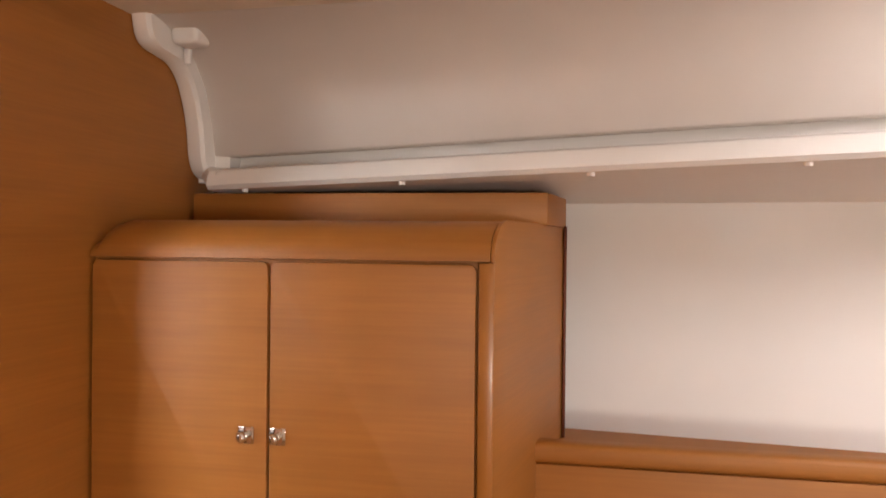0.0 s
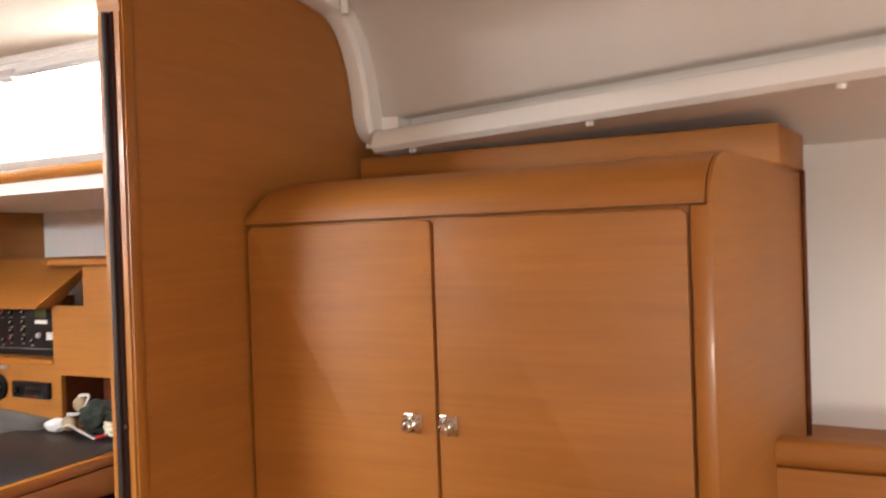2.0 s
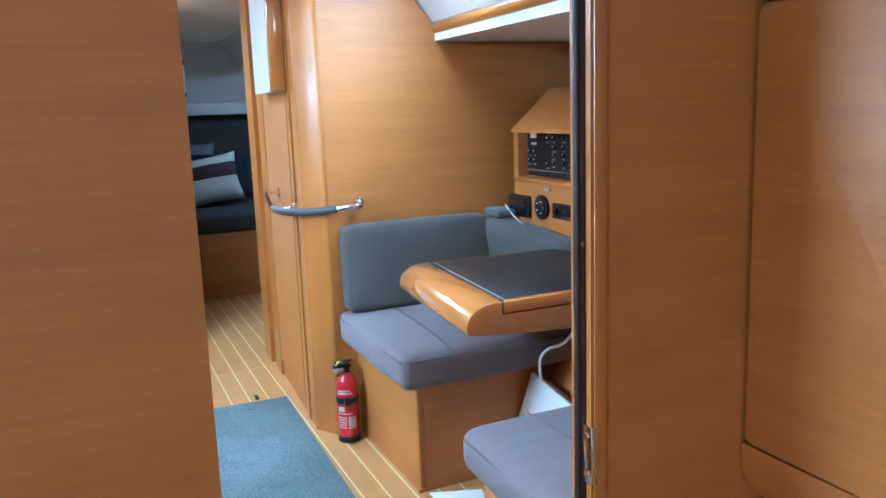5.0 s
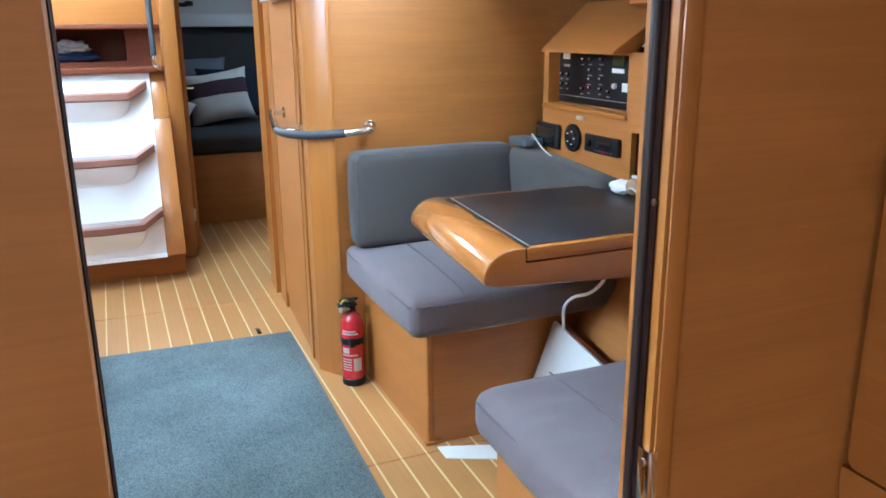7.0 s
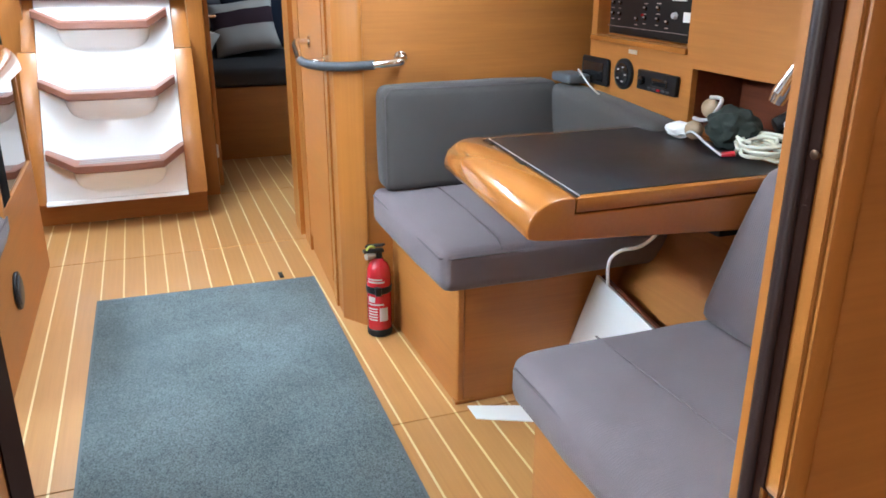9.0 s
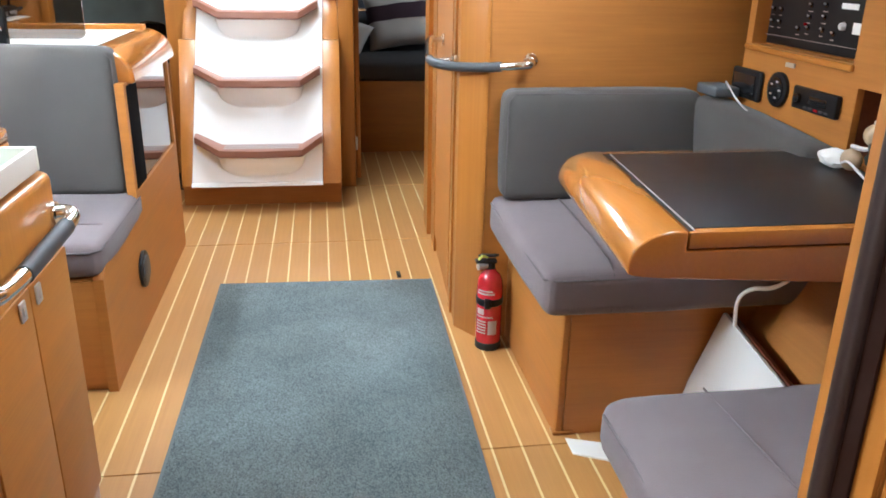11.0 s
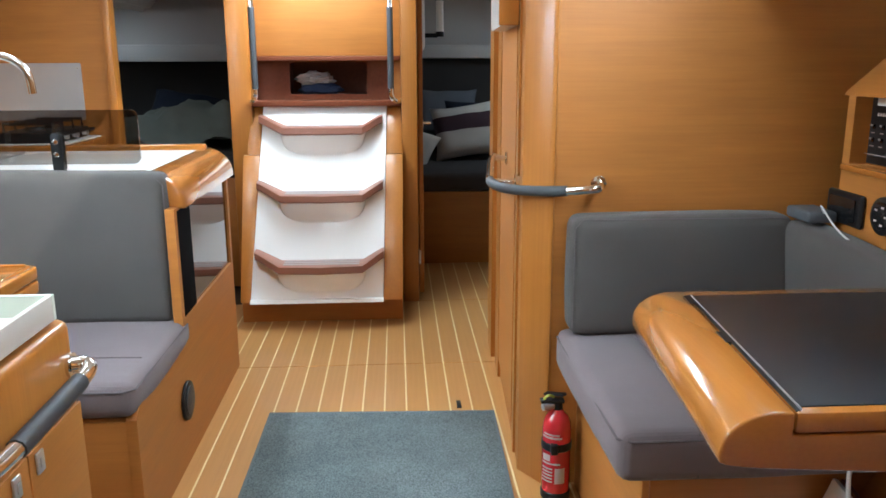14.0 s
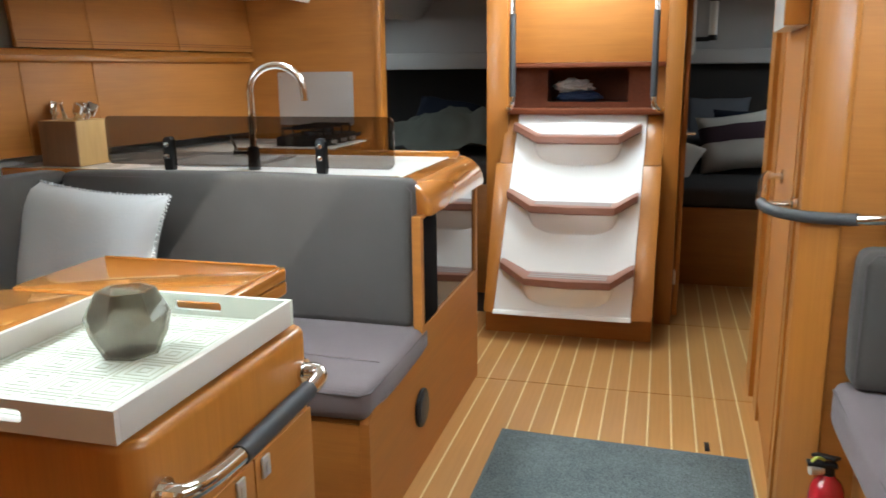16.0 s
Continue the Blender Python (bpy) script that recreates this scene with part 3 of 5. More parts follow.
structure("wall_bow_coachroof_liner", loft(lin), M_LINER, "padded pale coachroof side liner", 60)
ch = []
for x in (-0.915, -0.85, -0.4, 0.2, 0.9, 1.55):
    lip = [(2.84, 1.570), (2.745, 1.562), (2.725, 1.556), (2.713, 1.540), (2.710, 1.524), (2.720, 1.515), (2.74, 1.514), (2.9, 1.514), (3.24, 1.505), (3.24, 1.54), (2.87, 1.625)]
    ch.append([fore(x, y, z) if y < 3 else Vector((x, fore_y(y, x * 0.7 - 0.2), z)) for y, z in lip])
structure("trim_bow_deck_edge", solid_loft(ch), M_WHITE, "white moulded deck edge and soffit")
prof = [(2.530, 1.842), (2.540, 1.806), (2.565, 1.786), (2.61, 1.780), (2.66, 1.772), (2.70, 1.742), (2.728, 1.69), (2.745, 1.63), (2.752, 1.585), (2.775, 1.552), (2.83, 1.535)]
prof = [(p.x, p.y) for p in smooth_path([(a, b, 0) for a, b in prof], 4)]
cap = []
for x, grow in ((BX + 0.002, 0.004), (BX + 0.010, 0.0), (BX + 0.034, 0.0), (BX + 0.042, 0.006), (BX + 0.044, 0.03)):
    outer = [Vector((x, y + grow, z + grow * 0.4)) for y, z in prof]
    inner = [Vector((x, y + 0.06, z + 0.03)) for y, z in prof[::-1]]
    cap.append(outer + inner)
structure("trim_liner_end_cap", solid_loft(cap), M_WHITE, "white moulded end cap down the bulkhead")
structure("trim_liner_foot", join(tube([(BX + 0.03, 2.80, 1.556), (-0.935, 2.78, 1.549), (-0.905, 2.748, 1.540), (-0.885, 2.735, 1.538)], 0.020, 10, 4), box(BX + 0.003, -0.90, 2.80, 3.0, 1.535, 1.64)), M_WHITE, "rounded white foot of the end cap")
structure("trim_liner_bracket", join(box(BX + 0.045, BX + 0.105, 2.60, 2.66, 1.80, 1.838, 0.012, 3), cyl((BX + 0.055, 2.655, 1.80), (BX + 0.055, 2.655, 1.77), 0.008)), M_WHITE, "small white bracket under the headlining")
for x in (-0.83, -0.47, -0.10, 0.26):
    p = fore(x, 2.735, 1.514)
    structure("trim_screw_cover", cyl((x, p.y, p.z - 0.007), (x, p.y, p.z + 0.004), 0.0075, bevel=0.002), M_WHITE, "small white screw cover")
structure("trim_ceiling_button", cyl((-0.40, 2.40, CZ - 0.008), (-0.40, 2.40, CZ + 0.001), 0.009, bevel=0.003), M_WHITE, "small white headlining button")
hull = []
for x in (-0.96, -0.5, 0.0, 0.6, 1.55):
    hull.append([Vector((x, fore_y(3.23, x * 0.7 - 0.2), 1.515)), Vector((x, fore_y(3.23, x * 0.7 - 0.2), 1.2)), Vector((x, fore_y(3.10, x * 0.7 - 0.2), 0.8)), Vector((x, fore_y(2.9, x * 0.7 - 0.2), 0.0))])
structure("wall_bow_hull_port", loft(hull), M_WHITE, "white padded hull side in the bow cabin")
structure("trim_bow_shelf", join(box(-0.222, 1.55, 2.72, 2.75, 0.55, 0.967, 0.004), box(-0.222, 1.55, 2.712, 2.765, 0.968, 1.010, 0.012, 3), box(-0.222, 1.55, 2.75, 3.25, 0.945, 0.96)), M_WOOD, "varnished shelf front along the hull")
structure("baseboard_bow", box(-0.95, 1.55, 2.40, 2.44, -0.01, 0.55), M_WOOD, "veneered locker front under the shelf")

# ---- bow wardrobe ----
wd = thing("wardrobe", (-0.6, 2.6, 0.55), "honey veneered wardrobe with two doors and a rounded top", "wardrobe")
WX0, WX1, WY = BX + 0.002, -0.250, 2.424


def slant(bm, x_lim=-0.30):
    for v in bm.verts:
        if v.co.x > x_lim:
            v.co.x += 0.155 * (v.co.y - 2.45)
    return bm


part("carcass", slant(plate([(WX0, 0.806), (WX1 - 0.002, 0.806), (WX1 - 0.002, 1.373), (WX0, 1.373)], "y", WY + 0.004, 2.98)), M_WOOD, wd)
crown = []
for k in range(9):
    a = radians(90 * k / 8)
    crown.append((WY + 0.07 - 0.082 * math.cos(a), 1.380 + 0.062 * math.sin(a)))
crown += [(3.0, 1.442), (3.0, 1.374), (WY - 0.012, 1.374)]
cor = []
for x, f in ((WX0, 0.50), (WX0 + 0.012, 0.56), (WX0 + 0.015, 0.78), (WX0 + 0.024, 0.92), (WX0 + 0.040, 1.0), (-0.31, 1.0), (-0.295, 1.0), (WX1 - 0.002, 1.0)):
    cor.append([Vector((x, y, 1.374 + (z - 1.374) * f)) for y, z in crown])
part("cornice", slant(solid_loft(cor)), M_WOOD, wd, "rounded varnished top moulding")
foot = [(WY + 0.076 - 0.088 * math.cos(radians(90 * k / 8)), 0.788 - 0.086 * math.sin(radians(90 * k / 8))) for k in range(9)]
part("base_moulding", slant(plate([(WY - 0.012, 0.8035), *foot, (2.98, 0.702), (2.98, 0.8035)], "x", WX0, WX1 - 0.002)), M_WOOD, wd, "rounded varnished bottom moulding")
part("side_panel", slant(plate([*[(y + 0.003, z - 0.001) for y, z in reversed(foot)], *[(y + 0.003, z + 0.002) for y, z in crown[:9]], (2.995, 1.446), (2.995, 0.70)], "x", WX1 - 0.001, WX1 + 0.006, r=0.0015)), M_WOOD, wd, "slanting veneered end panel")
part("stile", box(-0.276, WX1, WY - 0.012, WY + 0.003, 0.806, 1.372, 0.003), M_POST, wd)
for x0, x1, kx in ((-0.973, -0.6395, -0.676), (-0.6345, -0.280, -0.618)):
    d = part("door", plate(rounded(x0, x1, 0.8065, 1.369, 0.012, 4), "y", WY - 0.013, WY + 0.002, r=0.002), M_WOOD, wd)
    kn = join(box(kx - 0.015, kx + 0.015, WY - 0.017, WY - 0.0125, 1.056, 1.086, 0.002), cyl((kx, WY - 0.017, 1.071), (kx, WY - 0.034, 1.071), 0.006, 0.010), cyl((kx, WY - 0.034, 1.071), (kx, WY - 0.040, 1.071), 0.010, 0.007, 14, 0.002))
    part("knob", kn, M_CHROME, d, "square chrome push-button knob")
part("back_edge", box(-0.161, -0.155, 2.97, 3.0, 0.71, 1.445, 0.001), M_DARKWOOD, wd)
part("plinth", box(WX0, -0.252, WY + 0.078, WY + 0.098, 0.545, 0.7015), M_WOOD, wd)
single("locker_box", plate([(WX0 + 0.01, 2.76), (-0.186, 2.76), (-0.157, 2.985), (WX0 + 0.01, 2.985)], "z", 1.4425, 1.509, r=0.003), M_WOOD, "veneered box on top of the wardrobe under the deck edge", "locker")

# ---- chart table corner ----
seat = thing("nav_seat", (-2.8, 2.8, 0), "veneered chart-table seat base with a rounded corner", "seat base")
part("side_panel", plate([(-3.098, 2.547), (-2.512, 2.550), (-2.5025, 2.555), (-2.5025, 2.572), (-2.52, 2.572), (-2.54, 2.566), (-3.098, 2.563)], "z", 0.0, 0.384, r=0.001), M_WOOD, seat)
part("front_panel", plate([(-2.520, 2.5735), (-2.5025, 2.5735), (-2.500, 3.20), (-2.518, 3.20)], "z", 0.0, 0.384), M_WOOD, seat)
part("foot_bead", box(-2.53, -2.498, 2.545, 2.60, 0.0005, 0.012, 0.003), M_POST, seat)
part("seat_board", plate([(-3.098, 2.545), (-2.54, 2.548), (-2.505, 2.575), (-2.50, 3.20), (-3.098, 3.20)], "z", 0.3842, 0.3865), M_WOOD, seat)
sc = thing("seat_cushion", (-2.75, 2.8, 0.386), "mauve-grey upholstered seat cushion on the chart seat", "cushion", "saloon cushions")
part("pad", cushion(-3.085, -2.415, 2.475, 3.17, 0.387, 0.505, 0.028, 0.010, 9, 1.0), M_SEAT, sc)
part("seam", tube([(-3.06, 2.672, 0.509), (-2.95, 2.669, 0.514), (-2.75, 2.660, 0.5165), (-2.55, 2.650, 0.514), (-2.46, 2.645, 0.509), (-2.428, 2.643, 0.497), (-2.4165, 2.642, 0.480), (-2.4145, 2.642, 0.40)], 0.0022, 6, 4), M_PIPE, sc)
part("piping", tube([(-3.06, 2.474, 0.483), (-2.436, 2.474, 0.483), (-2.416, 2.50, 0.484), (-2.414, 3.15, 0.484)], 0.003, 6), M_PIPE, sc)
bc = thing("back_cushion", (-3.04, 2.8, 0.505), "grey upholstered back cushion against the nav bulkhead", "cushion", "saloon cushions")
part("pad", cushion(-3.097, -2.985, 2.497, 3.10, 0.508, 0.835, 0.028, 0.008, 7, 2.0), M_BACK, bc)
part("piping", tube([(-2.99, 2.50, 0.53), (-2.99, 2.50, 0.81), (-2.995, 2.52, 0.832), (-2.995, 3.07, 0.830)], 0.0015, 6), M_PIPE, bc)
bc = thing("back_cushion", (-2.7, 3.14, 0.505), "grey upholstered back cushion along the chart-table side", "cushion", "saloon cushions")
pad = cushion(-3.02, -2.41, 3.085, 3.178, 0.508, 0.825, 0.03, 0.006, 7, 3.0)
for v in pad.verts:
    v.co.y += 0.10 * (0.66 - v.co.z) if v.co.y < 3.13 else 0.0
    v.co.z -= 0.03 * max(0, (v.co.x + 2.98) / 0.57) if v.co.z > 0.7 else 0
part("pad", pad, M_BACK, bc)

tb = thing("chart_table", (-2.23, 2.85, 0.66), "varnished chart table with a black leatherette top and a rounded nose", "table")
TX0, TX1 = -2.52, -1.935
def table_y(bm):
    for v in bm.verts:
        if v.co.y < 3.05:
            v.co.y -= 0.085 * (v.co.x + 2.225) * min(1, (3.05 - v.co.y) / 0.3)
    return bm


nose = smooth_path([(2.590, 0.7735, 0), (2.560, 0.7735, 0), (2.530, 0.766, 0), (2.505, 0.748, 0), (2.493, 0.725, 0), (2.492, 0.706, 0), (2.502, 0.696, 0), (2.55, 0.689, 0), (2.590, 0.686, 0)], 3)
body = [(p.x, p.y) for p in nose] + [(3.12, 0.650), (3.12, 0.739), (2.5955, 0.739), (2.5955, 0.7725)]
part("body", table_y(plate(body, "x", TX0, TX1, r=0.005, seg=3)), M_TRIM, tb, "varnished box with a rounded glossy nose")
part("lid", table_y(plate([(TX0, 2.597), (TX1 + 0.001, 2.597), (TX1 + 0.001, 2.9), (TX1 + 0.001, 3.12), (-2.05, 3.182), (TX0, 3.182), (TX0, 2.9)], "z", 0.7415, 0.7725, r=0.004)), M_TRIM, tb)
part("inlay", table_y(plate([(TX0 + 0.035, 2.607), (TX1 - 0.018, 2.607), (TX1 - 0.018, 2.9), (TX1 - 0.018, 3.11), (TX0 + 0.035, 3.155), (TX0 + 0.035, 2.9)], "z", 0.7715, 0.7745, r=0.001)), M_TABLE, tb, "black leatherette writing surface")
part("hinge_gap", table_y(box(TX0 + 0.03, TX1 - 0.006, 2.598, 2.6045, 0.770, 0.7735)), M_BLACK, tb)
part("metal_strip", table_y(box(TX0 + 0.032, TX1 - 0.008, 2.605, 2.6068, 0.770, 0.7756)), M_STEEL, tb)
for x in (TX1 - 0.55, TX1 - 0.33):
    part("finger_notch", table_y(box(x, x + 0.055, 2.588, 2.5975, 0.768, 0.7745)), M_BLACK, tb)
part("bracket", box(-2.15, -2.05, 3.02, 3.10, 0.60, 0.651, 0.004), M_BLACK, tb)

# instrument cabinet
PY = 3.184
ic = thing("instrument_cabinet", (-2.2, 3.3, 0.4), "veneered chart-table cabinet with a sloping hood over the switch panel", "cabinet")
front_holes = [rounded(-2.915, -2.452, 0.985, 1.155, 0.004, 2), rounded(-2.42, -2.02, 0.785, 0.935, 0.004, 2)]
part("front", plate([(-2.947, 0.30), (-1.02, 0.30), (-1.02, 1.30), (-2.30, 1.30), (-2.30, 1.165), (-2.947, 1.165)], "y", PY, PY + 0.018, front_holes), M_WOOD, ic, smooth=0)
hood = plate([(3.115, 1.160), (3.125, 1.172), (3.36, 1.322), (3.62, 1.325), (3.62, 1.30), (3.36, 1.30), (3.20, 1.166)], "x", -2.855, -2.44, r=0.002)
for v in hood.verts:
    if v.co.x < -2.65:
        v.co.x -= 0.45 * (min(v.co.y, 3.36) - 3.12)
part("hood", hood, M_WOOD, ic, "sloping veneered hood")
part("side", box(-2.9465, -2.930, PY + 0.0185, Y1, 0.30, 1.166), M_WOOD, ic)
part("hood", plate([(3.16, 1.300), (3.165, 1.318), (3.62, 1.330), (3.62, 1.29), (3.20, 1.29)], "x", -2.436, -1.02, r=0.002), M_WOOD, ic)
part("lip", box(-2.935, -2.445, PY - 0.012, PY - 0.001, 0.968, 0.984, 0.003), M_TRIM, ic)
part("catch", box(-2.72, -2.68, PY - 0.006, PY - 0.001, 0.945, 0.957, 0.001), M_STEEL, ic)
part("niche_back", join(box(-2.43, -2.01, PY + 0.17, PY + 0.18, 0.77, 0.95), box(-2.43, -2.01, PY + 0.019, PY + 0.17, 0.770, 0.784), box(-2.43, -2.01, PY + 0.019, PY + 0.17, 0.936, 0.945), box(-2.43, -2.421, PY + 0.019, PY + 0.17, 0.785, 0.935), box(-2.019, -2.01, PY + 0.019, PY + 0.17, 0.785, 0.935)), M_DARKWOOD, ic)
part("shelf", box(-2.96, -1.02, 3.38, Y1, 1.27, 1.298), M_WOOD, ic)
lower = plate([(3.02, 0.0), (3.02, 0.25), (3.19, 0.52), (3.19, 0.0)], "x", -2.498, -1.95)
part("kick_panel", lower, M_WOOD, ic)


sp = thing("switch_panel", (-2.69, 3.2, 1.0), "black electrical switch panel with rows of small white-marked switches", "switch panel")
part("plate", box(-2.880, -2.462, PY - 0.004, PY + 0.012, 0.992, 1.162, 0.003), M_BLACK, sp)
rnd = random.Random(4)
SWITCHES = ((0.05, 0.46), (0.14, 0.46), (0.05, 0.65), (0.14, 0.65), (0.36, 0.16), (0.46, 0.15), (0.61, 0.14), (0.46, 0.35), (0.61, 0.33), (0.46, 0.52), (0.61, 0.50), (0.36, 0.71), (0.46, 0.68), (0.61, 0.68), (0.72, 0.71))
for u, v in SWITCHES:
    x, z = -2.880 + 0.418 * u, 1.162 - 0.17 * v
    b = part("switch", join(cyl((x, PY - 0.0045, z), (x, PY - 0.0065, z), 0.0062, n=12), cyl((x, PY - 0.0065, z), (x, PY - 0.011, z + 0.003), 0.0030, 0.0022, 8)), M_GLOSS, sp)
    part("lever", cyl((x, PY - 0.0105, z + 0.0025), (x, PY - 0.014, z + 0.0045), 0.0026, 0.0022, 8), M_STEEL, b, "small metal toggle")
    part("label", box(x - 0.011, x - 0.011 + rnd.uniform(0.012, 0.022), PY - 0.0055, PY - 0.0042, z - 0.0165, z - 0.0140), M_LABEL, sp)
for x, z, w, h in ((-2.833, 1.146, 0.042, 0.022), (-2.533, 1.108, 0.062, 0.013), (-2.492, 1.060, 0.034, 0.026)):
    part("label", box(x - w / 2, x + w / 2, PY - 0.0062, PY - 0.0045, z - h / 2, z + h / 2), M_PAPER, sp, "blank white paper label")
for k in range(4):
    part("label", box(-2.850 + 0.010 * k, -2.844 + 0.010 * k, PY - 0.0055, PY - 0.0043, 1.110, 1.118), M_LABEL, sp)
part("label", box(-2.888, -2.485, PY - 0.0052, PY - 0.0043, 1.0145, 1.0158), M_LABEL, sp, "fine white line")
part("meter", box(-2.562, -2.505, PY - 0.0066, PY - 0.0045, 1.122, 1.154), material("green_lcd", (0.05, 0.07, 0.03), 0.2), sp, "small green meter window")
part("knob", cyl((-2.545, PY - 0.004, 1.062), (-2.545, PY - 0.016, 1.062), 0.010, 0.008, 14, 0.002), M_GREYW, sp, "pale rotary knob")
for x, z in ((-2.728, 1.149), (-2.700, 1.055)):
    part("indicator", cyl((x, PY - 0.004, z), (x, PY - 0.010, z), 0.004, n=8), M_RED, sp, "red indicator")

sp.location.y += 0.026
part("recess", join(box(-2.929, -2.916, PY + 0.0182, PY + 0.05, 0.975, 1.16), box(-2.451, -2.44, PY + 0.0182, PY + 0.05, 0.975, 1.16), box(-2.9155, -2.4515, PY + 0.0182, PY + 0.045, 0.972, 0.984), box(-2.9155, -2.4515, PY + 0.0455, PY + 0.05, 0.972, 1.16)), M_WOOD, ic)
so = thing("power_socket", (-2.89, 3.17, 0.83), "black power socket with a grey plug in the cabinet front", "socket")
part("body", box(-2.972, -2.815, PY - 0.016, PY - 0.001, 0.832, 0.917, 0.008, 3), M_BLACK, so)
part("recess", box(-2.955, -2.835, PY - 0.020, PY - 0.0165, 0.846, 0.903, 0.002), M_GLOSS, so)
part("plug", box(-3.02, -2.90, PY - 0.10, PY - 0.021, 0.832, 0.862, 0.008, 3), material("grey_plug", (0.09, 0.10, 0.11), 0.5), so, "grey plug adaptor")
part("wire", tube([(-2.90, PY - 0.06, 0.86), (-2.86, PY - 0.09, 0.885), (-2.80, PY - 0.08, 0.84), (-2.74, PY - 0.05, 0.80)], 0.0025, 6, 5), M_GREYW, so)
ga = thing("round_gauge", (-2.733, 3.17, 0.84), "round black instrument in the cabinet front", "gauge")
part("bezel", join(cyl((-2.733, PY - 0.001, 0.883), (-2.733, PY - 0.014, 0.883), 0.046, n=28, bevel=0.003)), M_BLACK, ga)
part("dial", cyl((-2.733, PY - 0.0145, 0.883), (-2.733, PY - 0.0165, 0.883), 0.034, n=24), M_GLOSS, ga)
for a in range(0, 360, 72):
    part("dial_mark", box(-2.733 + 0.022 * math.cos(radians(a)) - 0.005, -2.733 + 0.022 * math.cos(radians(a)) + 0.005, PY - 0.0178, PY - 0.0168, 0.883 + 0.022 * math.sin(radians(a)) - 0.0022, 0.883 + 0.022 * math.sin(radians(a)) + 0.0022), M_LABEL, ga)
st = thing("car_stereo", (-2.557, 3.17, 0.85), "black car stereo with a small red display", "radio")
part("face", box(-2.650, -2.465, PY - 0.016, PY - 0.001, 0.852, 0.908, 0.004), M_BLACK, st)
part("display", box(-2.575, -2.500, PY - 0.0185, PY - 0.0165, 0.872, 0.892, 0.001), M_GLOSS, st)
part("knob", cyl((-2.618, PY - 0.016, 0.88), (-2.618, PY - 0.028, 0.88), 0.012, n=14, bevel=0.002), M_GLOSS, st)
for k in range(5):
    part("button", box(-2.592 + 0.022 * k, -2.576 + 0.022 * k, PY - 0.0185, PY - 0.0165, 0.858, 0.864), M_RED if k == 2 else M_LEATHER, st)

# ---- settee forward of the chart table ----
sb = thing("settee_base", (-1.5, 2.8, 0), "veneered settee base beside the forward bulkhead", "seat base")
part("base", plate([(-1.93, 2.51), (-1.02, 2.51), (-1.02, 3.18), (-1.93, 3.18)], "z", 0.0, 0.335, r=0.004), M_WOOD, sb)
part("front_panel", box(-1.925, -1.025, 2.498, 2.5085, 0.02, 0.33, 0.003), M_WOOD, sb)
fc = thing("seat_cushion", (-1.5, 2.75, 0.335), "mauve-grey upholstered settee cushion with a sewn seam", "cushion", "saloon cushions")
pad = cushion(-1.965, -1.03, 2.45, 3.10, 0.337, 0.452, 0.035, 0.012, 44, 5.0, 0.006)
for v in pad.verts:
    if v.co.z > 0.43:
        slack = min(1, max(0, (v.co.y - 2.46) / 0.04)) * min(1, max(0.25, (2.68 - v.co.y) / 0.05))
        crease = 1 - abs(noise.noise(Vector((v.co.x * 13 + 2.2 * v.co.y, v.co.y * 2.4, 4.0)))) * 4
        v.co.z += slack * (0.0035 * max(0, crease) + 0.0012 * noise.noise(Vector((v.co.x * 34, v.co.y * 9, 1.0))))
part("pad", pad, M_SEAT, fc)
part("seam", tube([(-1.955 + 0.9 * k / 8, 2.65, 0.455 + 0.010 * math.sin(math.pi * k / 8)) for k in range(9)], 0.002, 6), M_SEAT, fc)
part("piping", tube([(-1.93, 2.449, 0.428), (-1.05, 2.449, 0.428)], 0.003, 6), M_PIPE, fc)
fb = thing("back_cushion", (-1.5, 3.0, 0.452), "grey upholstered back cushion leaning behind the settee, window light put into a paler cloth", "cushion", "saloon cushions")
pad = cushion(-1.955, -1.03, 2.895, 3.005, 0.458, 0.812, 0.035, 0.010, 7, 6.0)
for v in pad.verts:
    v.co.y += 0.26 * (v.co.z - 0.46)
    v.co.x += 0.14 * (v.co.z - 0.46) * (1 if v.co.x < -1.5 else 0)
# paler seat cloth on this back stands in for the window light on it
part("pad", pad, M_SEAT, fb)

# white board leaning in the footwell, a sheet on the floor, the charging cable
lb = thing("leaning_board", (-2.3, 2.95, 0.01), "white board leaning under the chart table, dark strip for the shaded gap behind", "board")
lean = Matrix.Translation((-2.45, 2.975, 0.352)) @ Euler((radians(-14), radians(9), 0)).to_matrix().to_4x4()
part("face", moved(box(-0.02, 0.40, -0.009, 0.004, -0.34, 0.0, 0.002), lean), M_PAPER, lb)
# dark strip added where only the shaded gap behind the board is
part("backing", moved(box(-0.02, 0.41, 0.010, 0.026, -0.34, 0.002, 0.002), lean), M_DARKWOOD, lb, "dark brown strip standing in for the shaded gap")
single("floor_sheet", plate([(-2.48, 2.575), (-2.41, 2.575), (-2.34, 2.72), (-2.42, 2.74)], "z", 0.0, 0.004), M_PAPER, "white sheet lying on the floor by the seat", "sheet")
single("charging_cable", tube([(-2.19, 2.99, 0.655), (-2.20, 2.965, 0.58), (-2.231, 2.96, 0.539), (-2.28, 2.96, 0.505), (-2.341, 2.96, 0.478), (-2.388, 2.96, 0.443), (-2.404, 2.96, 0.407), (-2.406, 2.965, 0.35)], 0.005, 8, 6), M_PAPER, "white cable hanging under the chart table to the board", "cable")

# things on the chart table
gl = thing("gooseneck_lamp", (-1.895, 3.16, 1.20), "black gooseneck chart lamp with a silver head", "lamp")
part("neck", tube([(-1.775, 3.175, 1.25), (-1.790, 3.12, 1.20), (-1.825, 3.05, 1.12), (-1.880, 3.02, 1.02)], 0.007, 8, 6), M_BLACK, gl)
